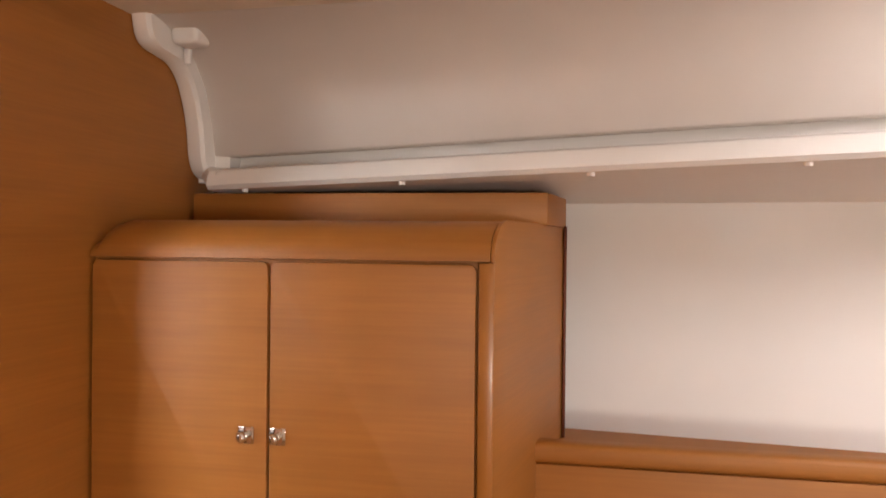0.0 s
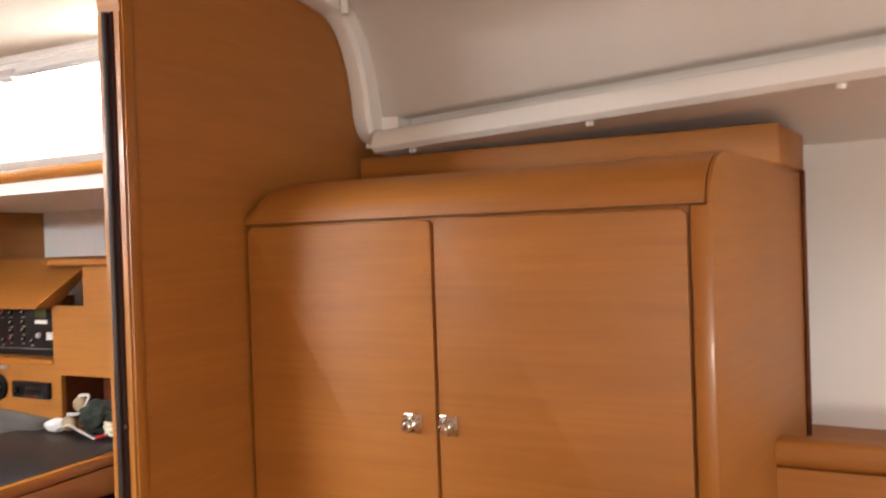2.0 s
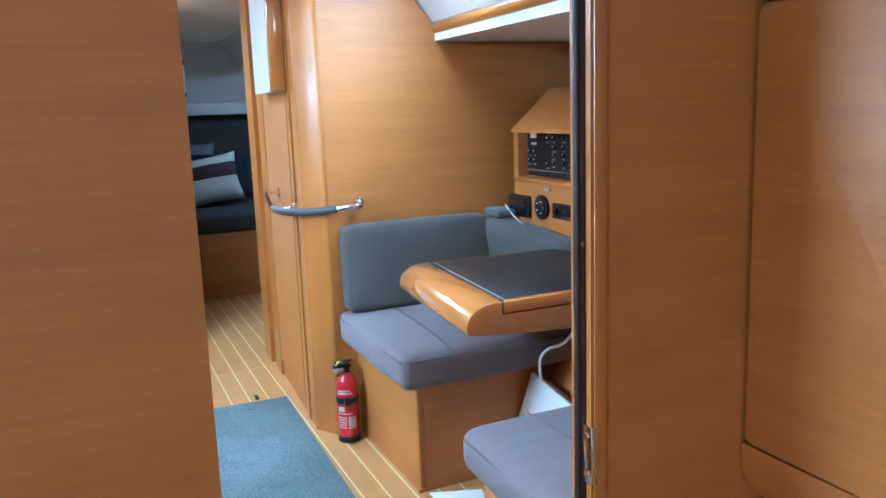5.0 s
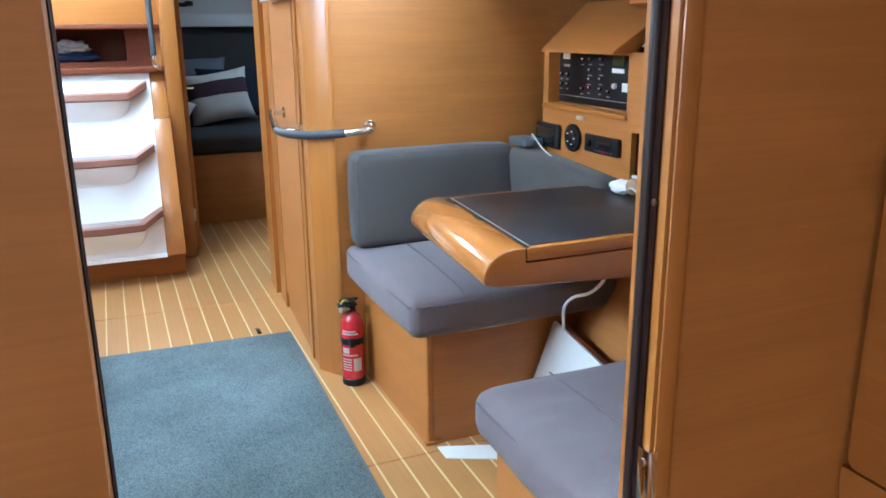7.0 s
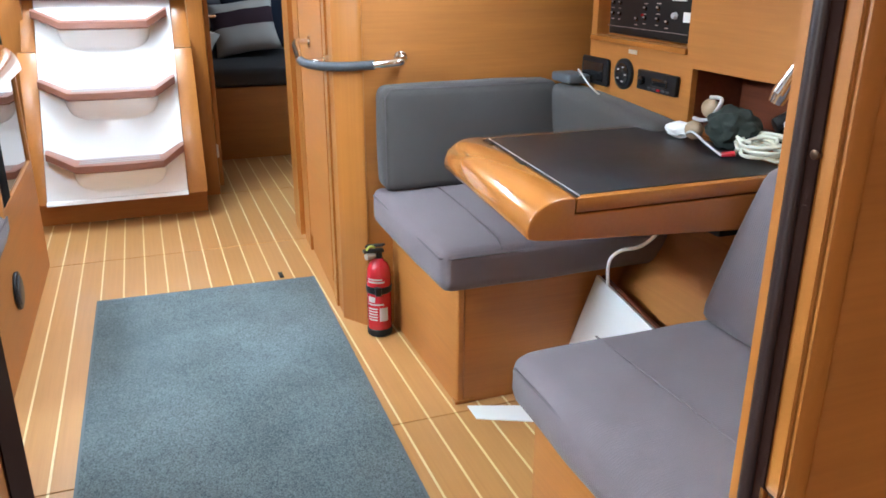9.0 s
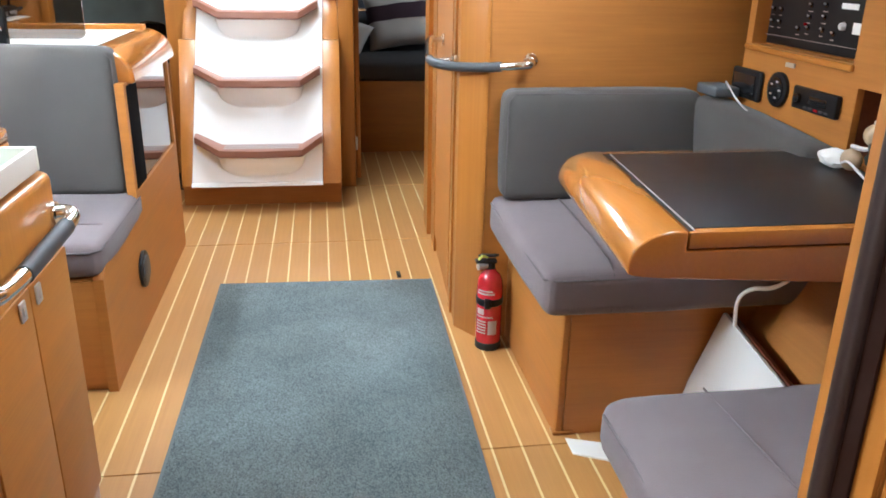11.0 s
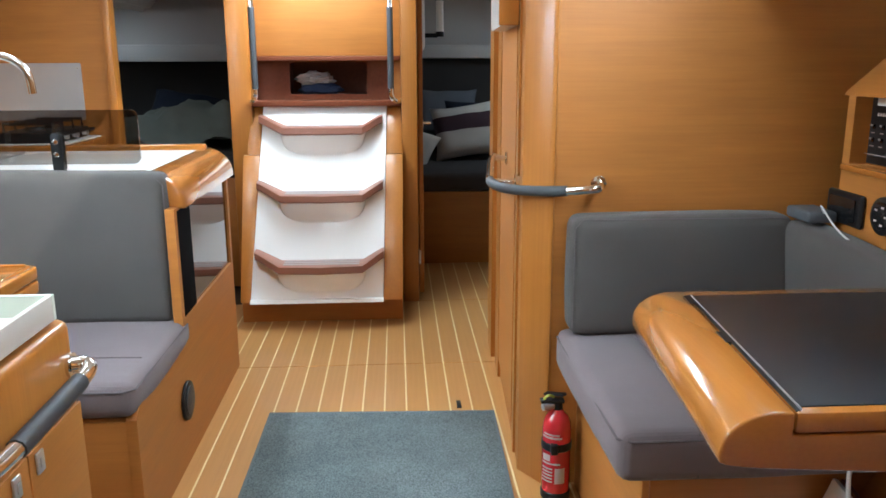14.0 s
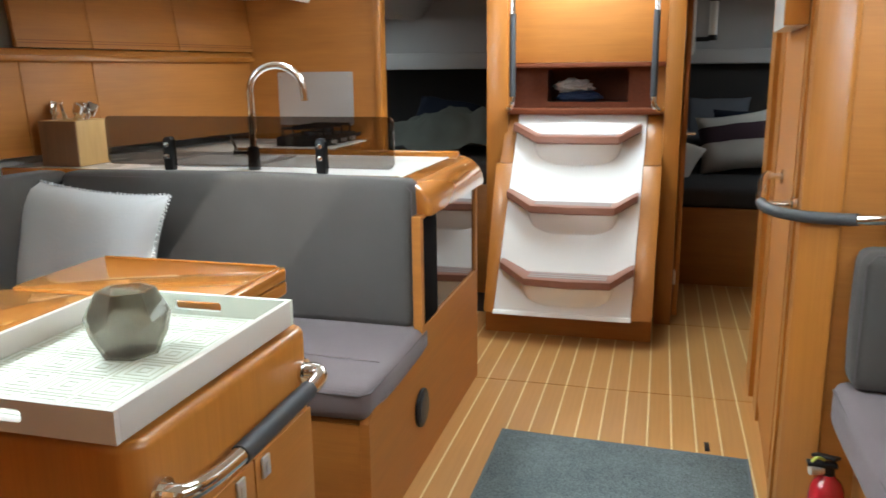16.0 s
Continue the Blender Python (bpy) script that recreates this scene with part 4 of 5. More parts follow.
part("head", join(cyl((-1.875, 3.022, 1.03), (-1.910, 3.01, 0.955), 0.010, 0.019, 14), cyl((-1.910, 3.01, 0.955), (-1.918, 3.007, 0.935), 0.019, 0.016, 14)), M_CHROME, gl, "silver lamp head")
part("mount", cyl((-1.775, 3.183, 1.25), (-1.775, 3.165, 1.25), 0.022, n=16, bevel=0.003), M_BLACK, gl)
TZ = 0.7745
bag = bmesh.new()
bmesh.ops.create_icosphere(bag, subdivisions=5, radius=1.0)
for v in bag.verts:
    v.co *= 1 + 0.20 * noise.noise(v.co * 2.3) + 0.07 * noise.noise(v.co * 6)
    v.co = Vector((-2.175 + 0.075 * v.co.x, 3.128 + 0.048 * v.co.y, TZ + 0.050 + 0.052 * max(v.co.z, -0.96)))
single("dark_bag", bag, material("dark_green_cloth", (0.02, 0.026, 0.02), 0.9), "crumpled dark green pouch on the chart table", "pouch")
hs = thing("headphones", (-2.33, 3.08, TZ), "cream headset lying on the chart table", "headphones")
for x, y, z in ((-2.283, 3.145, TZ + 0.080), (-2.275, 3.095, TZ + 0.030)):
    c = bmesh.new()
    bmesh.ops.create_uvsphere(c, u_segments=14, v_segments=8, radius=0.027)
    for v in c.verts:
        v.co = Vector((x + v.co.x, y + 0.75 * v.co.y, z + 0.9 * v.co.z))
    part("ear_cup", c, material("beige_plastic", (0.36, 0.25, 0.15), 0.5), hs)
part("band", tube([(-2.283, 3.14, TZ + 0.108), (-2.25, 3.15, TZ + 0.105), (-2.23, 3.10, TZ + 0.065), (-2.275, 3.09, TZ + 0.060)], 0.005, 8, 6), M_GREYW, hs)
c = bmesh.new()
bmesh.ops.create_icosphere(c, subdivisions=3, radius=1.0)
for v in c.verts:
    v.co *= 1 + 0.25 * noise.noise(v.co * 2 + Vector((5, 1, 2)))
    v.co = Vector((-2.337 + 0.042 * v.co.x, 3.10 + 0.033 * v.co.y, TZ + 0.019 + 0.02 * max(v.co.z, -0.95)))
single("paper_tissue", c, M_PAPER, "crumpled white tissue on the chart table", "tissue")
coil = []
for k in range(95):
    a = k * 0.52
    coil.append((-2.058 + (0.050 + 0.022 * math.sin(k * 0.23)) * math.cos(a) + 0.012 * math.sin(k * 0.11), 3.112 + (0.040 + 0.016 * math.sin(k * 0.31 + 1)) * math.sin(a) + 0.006 * math.sin(k * 0.17), TZ + 0.008 + 0.00035 * k + 0.016 * math.sin(k * 0.27) ** 2))
rp = thing("coiled_cable", (-2.058, 3.118, TZ), "coiled cream cable with a red plug on the chart table", "cable")
part("coil", tube(coil, 0.0045, 7, 2), M_CABLE, rp)
part("lead", tube([(-2.112, 3.125, TZ + 0.03), (-2.115, 3.10, TZ + 0.018), (-2.088, 3.070, TZ + 0.012)], 0.0045, 7, 5), M_CABLE, rp)
part("plug", cyl((-2.087, 3.069, TZ + 0.012), (-2.104, 3.045, TZ + 0.008), 0.0075, 0.006, 10), M_RED, rp, "red plug")
single("headset_lead", tube([(-2.27, 3.07, TZ + 0.025), (-2.22, 3.05, TZ + 0.038), (-2.16, 3.045, TZ + 0.022), (-2.11, 3.05, TZ + 0.004)], 0.003, 7, 6), M_GREYW, "grey lead lying across the chart table", "cable")
bk = thing("binoculars", (-2.08, 3.12, TZ), "grey and black binoculars in the cabinet niche", "binoculars")
for k, x in enumerate((-2.10, -2.06)):
    part("barrel", cyl((x, 3.185, TZ + 0.066), (x + 0.02, 3.245, TZ + 0.096), 0.018, 0.022, 14, 0.003), M_GREYW if k else M_BLACK, bk)
part("body", box(-2.12, -2.03, 3.205, 3.245, TZ + 0.0105, TZ + 0.065, 0.01), M_BLACK, bk)
part("bridge", cyl((-2.10, 3.215, TZ + 0.079), (-2.05, 3.22, TZ + 0.081), 0.008), M_BLACK, bk)
fn = thing("cabin_fan", (-2.2, 3.55, 1.30), "small black cabin fan on the shelf", "fan")
part("base", cyl((-2.2, 3.55, 1.30), (-2.2, 3.55, 1.33), 0.03, n=16), M_BLACK, fn)
part("cage", join(*[tube([(-2.2 + 0.055 * math.cos(a) * f, 3.53, 1.395 + 0.055 * math.sin(a) * f) for a in (radians(15 * q) for q in range(25))], 0.003, 6) for f in (1.0, 0.6)]), M_BLACK, fn)
part("motor", cyl((-2.2, 3.53, 1.395), (-2.2, 3.58, 1.395), 0.022, n=14), M_BLACK, fn)
part("stalk", cyl((-2.2, 3.555, 1.33), (-2.2, 3.56, 1.39), 0.008), M_BLACK, fn)
dl = thing("ceiling_light", (-2.1, 3.3, 1.508), "small round white spotlight under the side deck", "ceiling light")
part("rim", cyl((-2.1, 3.3, 1.514), (-2.1, 3.3, 1.505), 0.035, n=20, bevel=0.002), M_CHROME, dl)
part("lens", cyl((-2.1, 3.3, 1.505), (-2.1, 3.3, 1.502), 0.026, n=18), M_PAPER, dl)

# ---- handrail round the corner ----
hr = thing("handrail", (-3.2, 2.38, 0.89), "chrome handrail wrapped in grey leather round the corner post", "handrail")
rail = smooth_path([(-3.66, 2.365, 0.925), (-3.60, 2.345, 0.918), (-3.45, 2.325, 0.902), (-3.32, 2.31, 0.892), (-3.22, 2.325, 0.889), (-3.14, 2.385, 0.89), (-3.06, 2.475, 0.90), (-3.02, 2.54, 0.91), (-3.03, 2.57, 0.913), (-3.10, 2.585, 0.915)], 6)
n = len(rail)
part("bar", tube(rail[:19], 0.0125, 12), M_CHROME, hr, "polished chrome end")
part("wrap", tube(rail[18:38], 0.0145, 12), M_LEATHER, hr, "grey stitched leather wrap")
part("bar", tube(rail[37:], 0.0125, 12), M_CHROME, hr, "polished chrome end")
part("bracket", join(cyl((-3.64, 2.358, 0.922), (-3.64, along_head(-3.64) + 0.002, 0.922), 0.010), cyl((-3.64, along_head(-3.64, 0.012), 0.922), (-3.64, along_head(-3.64), 0.922), 0.022)), M_CHROME, hr)
part("bracket", join(cyl((-3.30, 2.312, 0.892), (-3.30, along_head(-3.30) + 0.002, 0.892), 0.010), cyl((-3.30, along_head(-3.30, 0.012), 0.892), (-3.30, along_head(-3.30), 0.892), 0.022)), M_CHROME, hr)
part("flange", cyl((-3.10, 2.585, 0.915), (-3.088, 2.583, 0.915), 0.022, n=16, bevel=0.002), M_CHROME, hr)

# ---- fire extinguisher ----
ex = thing("fire_extinguisher", (-3.035, 2.475, 0), "small red fire extinguisher standing on the floor by the seat", "fire extinguisher")
EXX, EXY = -3.033, 2.476


def lathe(profile, x, y, n=20):
    bm = bmesh.new()
    rings = [[bm.verts.new((x + r * math.cos(2 * math.pi * k / n), y + r * math.sin(2 * math.pi * k / n), z)) for k in range(n)] for r, z in profile]
    for a, b in zip(rings, rings[1:]):
        for k in range(n):
            bm.faces.new((a[k], a[(k + 1) % n], b[(k + 1) % n], b[k]))
    bm.faces.new(rings[0][::-1])
    bm.faces.new(rings[-1])
    return bm


part("cylinder", lathe([(0.036, 0.022), (0.0405, 0.026), (0.0415, 0.05), (0.0415, 0.215), (0.039, 0.238), (0.031, 0.257), (0.019, 0.268), (0.016, 0.276)], EXX, EXY), M_RED, ex)
part("foot", lathe([(0.039, 0.0), (0.043, 0.004), (0.043, 0.024), (0.038, 0.030)], EXX, EXY), M_BLACK, ex)
part("strap", lathe([(0.0425, 0.158), (0.0440, 0.160), (0.0440, 0.180), (0.0425, 0.182)], EXX, EXY), M_BLACK, ex)
part("buckle", box(EXX + 0.030, EXX + 0.052, EXY - 0.025, EXY - 0.005, 0.155, 0.186, 0.003), M_BLACK, ex)
part("valve", join(cyl((EXX, EXY, 0.274), (EXX, EXY, 0.302), 0.015, 0.013, 12), box(EXX - 0.014, EXX + 0.014, EXY - 0.05, EXY + 0.018, 0.296, 0.306, 0.003)), M_BLACK, ex)
part("lever", moved(box(-0.010, 0.010, -0.062, 0.010, -0.004, 0.004, 0.002), Matrix.Translation((EXX, EXY + 0.012, 0.318)) @ Euler((radians(14), 0, radians(-50))).to_matrix().to_4x4()), M_BLACK, ex)
part("pin", tube([(EXX, EXY - 0.012, 0.312), (EXX + 0.012, EXY - 0.03, 0.322), (EXX + 0.006, EXY - 0.04, 0.308)], 0.004, 6, 4), M_YELLOW, ex, "yellow-green safety pin")
part("gauge", cyl((EXX + 0.005, EXY - 0.014, 0.288), (EXX + 0.015, EXY - 0.045, 0.288), 0.011, n=14), M_STEEL, ex)


def label_band(z0, z1, a0, a1, mat):
    bm = bmesh.new()
    cols = [[bm.verts.new((EXX + 0.0421 * math.cos(radians(a)), EXY + 0.0421 * math.sin(radians(a)), z)) for z in (z0, z1)] for a in np.linspace(a0, a1, 7)]
    for p, q in zip(cols, cols[1:]):
        bm.faces.new((p[0], q[0], q[1], p[1]))
    return part("label", bm, mat, ex)


label_band(0.198, 0.204, -75, 10, M_LABEL)
label_band(0.208, 0.213, -70, 0, M_LABEL)
label_band(0.128, 0.148, -72, -35, M_LABEL)
label_band(0.118, 0.123, -75, 5, M_LABEL)
label_band(0.060, 0.108, -15, 25, M_LABEL)
for k in range(5):
    label_band(0.062 + 0.010 * k, 0.067 + 0.010 * k, -75, -25, M_LABEL)

# ---- companionway ladder ----
ld = thing("companionway_ladder", (-4.8, 1.65, 0), "white companionway ladder board with three teak treads in a wooden frame", "ladder")


def lad_x(z):
    return -4.60 - (z - 0.135) * 0.533


def slab(y0b, y1b, y0t, y1t, z0, z1, d0, d1):
    """A leaning board, d0 to d1 in front of the ladder's face."""
    s = []
    for z, ya, yb in ((z0, y0b, y1b), (z1, y0t, y1t)):
        x = lad_x(z)
        s.append([Vector((x + d0, ya, z)), Vector((x + d1, ya, z)), Vector((x + d1, yb, z)), Vector((x + d0, yb, z))])
    bm = solid_loft(s)
    bmesh.ops.bevel(bm, geom=bm.edges[:], offset=0.003, segments=2, affect="EDGES", profile=0.5)
    return bm


part("board", slab(1.324, 1.952, 1.357, 1.980, 0.135, 1.025, -0.012, 0.010), M_GEL, ld, "white glossy moulded board")
part("rim", slab(1.322, 1.954, 1.323, 1.953, 0.128, 0.146, -0.012, 0.024), M_GEL, ld)
part("side_board", slab(1.275, 1.322, 1.262, 1.346, 0.13, 0.79, -0.04, 0.0), M_POST, ld)
part("side_board", slab(1.954, 2.046, 1.972, 2.058, 0.13, 0.79, -0.04, 0.0), M_POST, ld)
part("side_board", slab(1.281, 1.345, 1.296, 1.354, 0.792, 1.03, -0.04, -0.004), M_POST, ld)
part("side_board", slab(1.973, 2.056, 1.982, 2.054, 0.792, 1.03, -0.04, -0.004), M_POST, ld)
part("plinth", box(-4.78, -4.70, 1.262, 2.046, 0.0, 0.132, 0.004), M_WOOD, ld)
for z in (0.315, 0.625, 0.935):
    x = lad_x(z)
    # treads: a level middle and two wings bent up
    ys = [(1.343, 0.052, 0.045), (1.36, 0.048, 0.060), (1.468, 0.0, 0.128), (1.664, 0.0, 0.150), (1.858, 0.0, 0.128), (1.94, 0.044, 0.062), (1.957, 0.050, 0.046)]
    sec = []
    for y, dz, fx in ys:
        sec.append([Vector((x - 0.01 - 0.5 * dz, y, z + dz)), Vector((x + fx - 0.02, y, z + dz)), Vector((x + fx, y, z + dz - 0.006)), Vector((x + fx + 0.004, y, z + dz - 0.034)), Vector((x + fx - 0.010, y, z + dz - 0.042)), Vector((x - 0.01 - 0.5 * dz, y, z + dz - 0.042))])
    tr = solid_loft(sec)
    t = part("tread", tr, M_STEP, ld, "pinkish teak tread with bent-up ends", 25)
    for q in (0.035, 0.070, 0.104):
        part("grip_strip", box(x + q - 0.010, x + q + 0.010, 1.485, 1.842, z - 0.003, z + 0.0018, 0.0015), M_GRIP, t, "pale anti-slip strip")
    # rounded moulding under each tread
    bul = []
    for k in range(10):
        f = k / 9
        zz = z - 0.040 - 0.105 * f
        d = 0.105 * (1 - f) ** 0.8 * (1 - f ** 4) + 0.004
        half = 0.215 * (1 - 0.12 * f - 0.42 * f ** 5)
        row = []
        for j in range(19):
            a = math.pi * j / 18
            row.append(Vector((lad_x(zz) + 0.008 + d * math.sin(a) ** 0.8, 1.66 - half * math.cos(a), zz)))
        bul.append(row)
    part("bulge", loft(bul), M_GEL, ld, smooth=70)
for y in (1.43, 1.87):
    part("hinge", box(lad_x(1.025) - 0.006, lad_x(1.025) + 0.022, y - 0.045, y + 0.045, 1.020, 1.034, 0.002), M_STEEL, ld)

nb = thing("companionway_locker", (-5.2, 1.67, 1.03), "dark wood open shelf under a honey veneer panel above the ladder", "shelf unit")
part("sill", box(-5.36, -5.02, 1.306, 2.054, 1.026, 1.054, 0.004), M_DARKWOOD, nb)
part("top_lip", plate([(-5.12, 1.306), (-5.06, 1.306), (-5.025, 1.42), (-5.025, 1.94), (-5.06, 2.054), (-5.12, 2.054)], "z", 1.250, 1.272, r=0.003), M_DARKWOOD, nb)
part("back", plate([(1.306, 1.05), (2.054, 1.05), (2.054, 1.26), (1.306, 1.26)], "x", -5.17, -5.155, [rounded(1.485, 1.882, 1.082, 1.240, 0.012)]), M_DARKWOOD, nb, smooth=0)
part("inside", join(box(-5.50, -5.49, 1.44, 1.93, 1.06, 1.26), box(-5.49, -5.175, 1.44, 1.93, 1.06, 1.075), box(-5.49, -5.175, 1.44, 1.46, 1.075, 1.25), box(-5.49, -5.175, 1.91, 1.93, 1.075, 1.25), box(-5.49, -5.175, 1.44, 1.93, 1.25, 1.26)), M_DARKWOOD, nb)
part("panel", box(-5.115, -5.095, 1.306, 2.054, 1.274, 1.92, 0.002), M_WOOD, nb, "honey veneer panel")
part("vent_label", box(-5.0945, -5.0925, 1.93, 1.97, 1.575, 1.595), M_PAPER, nb)
c = bmesh.new()
bmesh.ops.create_icosphere(c, subdivisions=4, radius=1.0)
for v in c.verts:
    v.co *= 1 + 0.5 * noise.noise(v.co * 2.4) + 0.2 * noise.noise(v.co * 6)
    v.co = Vector((-5.30 + 0.06 * v.co.x, 1.60 + 0.09 * v.co.y, 1.155 + 0.035 * v.co.z))
single("crumpled_cloth", c, M_CLOTHW, "crumpled pale cloth on a dark blue one in the open shelf", "cloth")
c = bmesh.new()
bmesh.ops.create_icosphere(c, subdivisions=3, radius=1.0)
for v in c.verts:
    v.co *= 1 + 0.3 * noise.noise(v.co * 2.1 + Vector((3, 3, 3)))
    v.co = Vector((-5.29 + 0.08 * v.co.x, 1.63 + 0.12 * v.co.y, 1.103 + 0.036 * max(v.co.z, -0.8)))
single("folded_cloth", c, M_BLUE, "dark blue folded cloth in the open shelf", "cloth")
for y, s in ((1.345, -1), (2.005, 1)):
    g = thing("grab_rail", (-4.95, y, 1.05), "upright chrome grab rail with grey leather beside the ladder", "handrail", "companionway grab rails")
    part("wrap", tube([(-4.93, y, 1.115), (-4.93, y, 1.50)], 0.0155, 12), M_LEATHER, g, "grey leather wrap")
    part("bar", tube([(-4.93, y, 1.12), (-4.93, y, 1.09), (-4.94, y + 0.010 * s, 1.065), (-4.97, y + 0.03 * s, 1.052), (-5.035, y + 0.045 * s, 1.05)], 0.0125, 10, 4), M_CHROME, g)
    part("bar", tube([(-4.93, y, 1.495), (-4.93, y, 1.70), (-5.035, y, 1.74)], 0.0125, 10), M_CHROME, g)

# ---- aft cabin to port ----
ab = thing("aft_berth_port", (-6.3, 2.8, 0), "dark-covered berth on a veneered base in the aft cabin", "bed")
part("base", box(-7.15, -5.80, 2.07, Y1, 0.0, 0.455, 0.004), M_WOOD, ab)
part("mattress", cushion(-7.1, -5.79, 2.08, 3.6, 0.457, 0.570, 0.03, 0.01, 6, 8.0), M_DARKBED, ab)
# shade below the ledge is painted into this lining
structure("wall_aft_port_lining", box(-7.10, -6.95, 2.07, Y1, 0.5, 1.265), M_SHADELINING, "lining behind the berth with its shade put into a near-black colour")
structure("wall_aft_port_upper", box(-7.12, -6.95, 2.07, Y1, 1.36, 1.86), M_GREYW, "pale upper panel in the aft cabin")
structure("trim_aft_port_ledge", box(-7.12, -6.80, 2.07, Y1, 1.266, 1.36, 0.01), M_GREYW, "grey ledge in the aft cabin")


def throw_pillow(name, w, h, t, m, mat, label, band=None, group="berth pillows", seed=0.0, fringe=0):
    p = thing(name, m.translation, label, "pillow", group)
    part("case", moved(pillow(w, h, t, seed=seed), m), mat, p, smooth=80)
    if band:
        b = pillow(w * 1.006, h, t * 1.03, seed=seed)
        kill = [f for f in b.faces if not (-0.02 * h < f.calc_center_median().y < 0.30 * h)]
        bmesh.ops.delete(b, geom=kill, context="FACES")
        part("band", moved(b, m), band, p, "dark maroon printed band", 80)
    if fringe:
        rf, tufts = random.Random(12), []
        for k in range(fringe):
            f = -1 + 2 * (k + 0.5) / fringe
            for u, v in ((f, 1), (f, -1), (1, f), (-1, f)):
                e = Vector((u * w / 2 * (1 - 0.10 * (1 - v * v) * abs(u) ** 3), v * h / 2 * (1 - 0.10 * (1 - u * u) * abs(v) ** 3), 0))
                d = Vector((u if abs(u) == 1 else 0.2 * rf.uniform(-1, 1), v if abs(v) == 1 else 0.2 * rf.uniform(-1, 1), 0.3 * rf.uniform(-1, 1)))
                tufts.append(cyl(e - 0.004 * d, e + rf.uniform(0.004, 0.007) * d, 0.005, 0.004, 6))
        part("fringe", moved(join(*tufts), m), mat, p, "short white fringe", 80)
    return p


throw_pillow("throw_pillow", 0.46, 0.38, 0.15, pose(-6.45, 2.505, 0.775, 74, 0, 86) @ Matrix.Rotation(radians(8), 4, "Z"), M_PILLOW, "cream pillow with a dark maroon band on the berth", M_MAROON, seed=1.0)
throw_pillow("throw_pillow", 0.46, 0.38, 0.14, pose(-6.60, 2.60, 0.795, 70, 0, 88), M_NAVY, "dark navy pillow propped behind a cream one", seed=2.0)
throw_pillow("throw_pillow", 0.44, 0.36, 0.14, pose(-6.78, 2.40, 0.885, 62, 0, 88), material("grey_blue_cloth", (0.13, 0.14, 0.165), 0.95), "grey-blue pillow behind on the berth", seed=3.0)
throw_pillow("throw_pillow", 0.34, 0.30, 0.11, pose(-6.32, 2.115, 0.680, 66, 0, 84) @ Matrix.Rotation(radians(-24), 4, "Z"), M_PILLOW, "small cream pillow slumped in the berth corner", seed=4.0)
rl = thing("reading_lamp", (-5.9, 2.28, 1.45), "white tube reading lamp with black ends", "lamp")
part("tube", cyl((-5.9, 2.30, 1.42), (-5.9, 2.30, 1.60), 0.022, n=16), M_PAPER, rl)
for z0, z1 in ((1.39, 1.42), (1.60, 1.635)):
    part("end_cap", cyl((-5.9, 2.30, z0), (-5.9, 2.30, z1), 0.026, n=16, bevel=0.003), M_BLACK, rl, "black end cap")
part("bracket", box(-5.915, -5.885, 2.20, 2.285, 1.385, 1.41, 0.004), M_BLACK, rl)
structure("wall_aft_port_liner", box(-6.6, -5.63, 2.065, 2.20, 1.30, 1.88, 0.03, 3), M_WHITE, "white moulded liner over the aft berth")

# ---- aft cabin to starboard ----
ab = thing("aft_berth_starboard", (-6.0, 0.5, 0), "dark berth in the shadowed aft cabin", "bed")
part("base", box(-7.15, -5.35, Y0, 1.24, 0.0, 0.62, 0.004), M_WOOD, ab)
part("mattress", cushion(-7.1, -5.34, Y0, 1.23, 0.622, 0.75, 0.03, 0.01, 6, 9.0), M_DARKBED, ab)
structure("wall_aft_starboard_upper", box(-7.12, -6.6, Y0, 1.26, 1.36, 1.60), M_GREYW, "pale upper panel in the aft cabin")
structure("wall_aft_starboard_upper_two", box(-7.12, -6.7, 0.36, 1.26, 1.58, 1.86), M_GREYW, "pale upper panel in the aft cabin")
structure("trim_aft_starboard_ledge", box(-7.12, -6.5, Y0, 1.26, 1.25, 1.36, 0.01), M_GREYW, "grey ledge in the aft cabin")
# same painted shade behind the starboard berth
structure("wall_aft_starboard_lining", box(-7.12, -6.9, Y0, 1.24, 0.7, 1.25), M_SHADELINING, "lining behind the berth with its shade put into a near-black colour")
c = bmesh.new()
bmesh.ops.create_grid(c, x_segments=24, y_segments=24, size=0.5)
for v in c.verts:
    f = math.exp(-((v.co.x * 2.1) ** 4) - (v.co.y * 1.9) ** 4)
    z = 0.10 * f + 0.10 * f * noise.noise(v.co * 3.1) + 0.035 * noise.noise(v.co * 9)
    v.co = Vector((-5.95 + 0.9 * v.co.x, 0.78 + 0.9 * v.co.y, 0.78 + max(z * 1.7, -0.02)))
tagged(part("rumpled_blanket", c, material("grey_green_bedding", (0.10, 0.11, 0.095), 0.95, stain=0.2), None, "", 80), "rumpled grey-green bedding on the berth", "bedding")
throw_pillow("throw_pillow", 0.5, 0.4, 0.16, pose(-6.4, 0.62, 0.90, 40, 10, 90), M_NAVY, "dark pillow on the starboard berth", seed=6.0)

# ---- galley island with the settee back ----
gi = thing("galley_island", (-3.8, 0.9, 0), "veneered galley island with a rounded end and a white worktop edge", "cabinet")
EY = 1.352
hole = rounded(-4.10, -3.384, 0.455, 0.800, 0.006, 3)
end = [(-2.872, 0.0), (-4.13, 0.0), (-4.13, 0.835), (-3.47, 0.835), (-3.455, 0.81), (-3.356, 0.81), (-3.356, 0.43), (-3.30, 0.415), (-2.90, 0.375), (-2.872, 0.35)]
part("end_panel", plate(end, "y", EY - 0.028, EY, [hole]), M_WOOD, gi, "veneered end panel", 0)
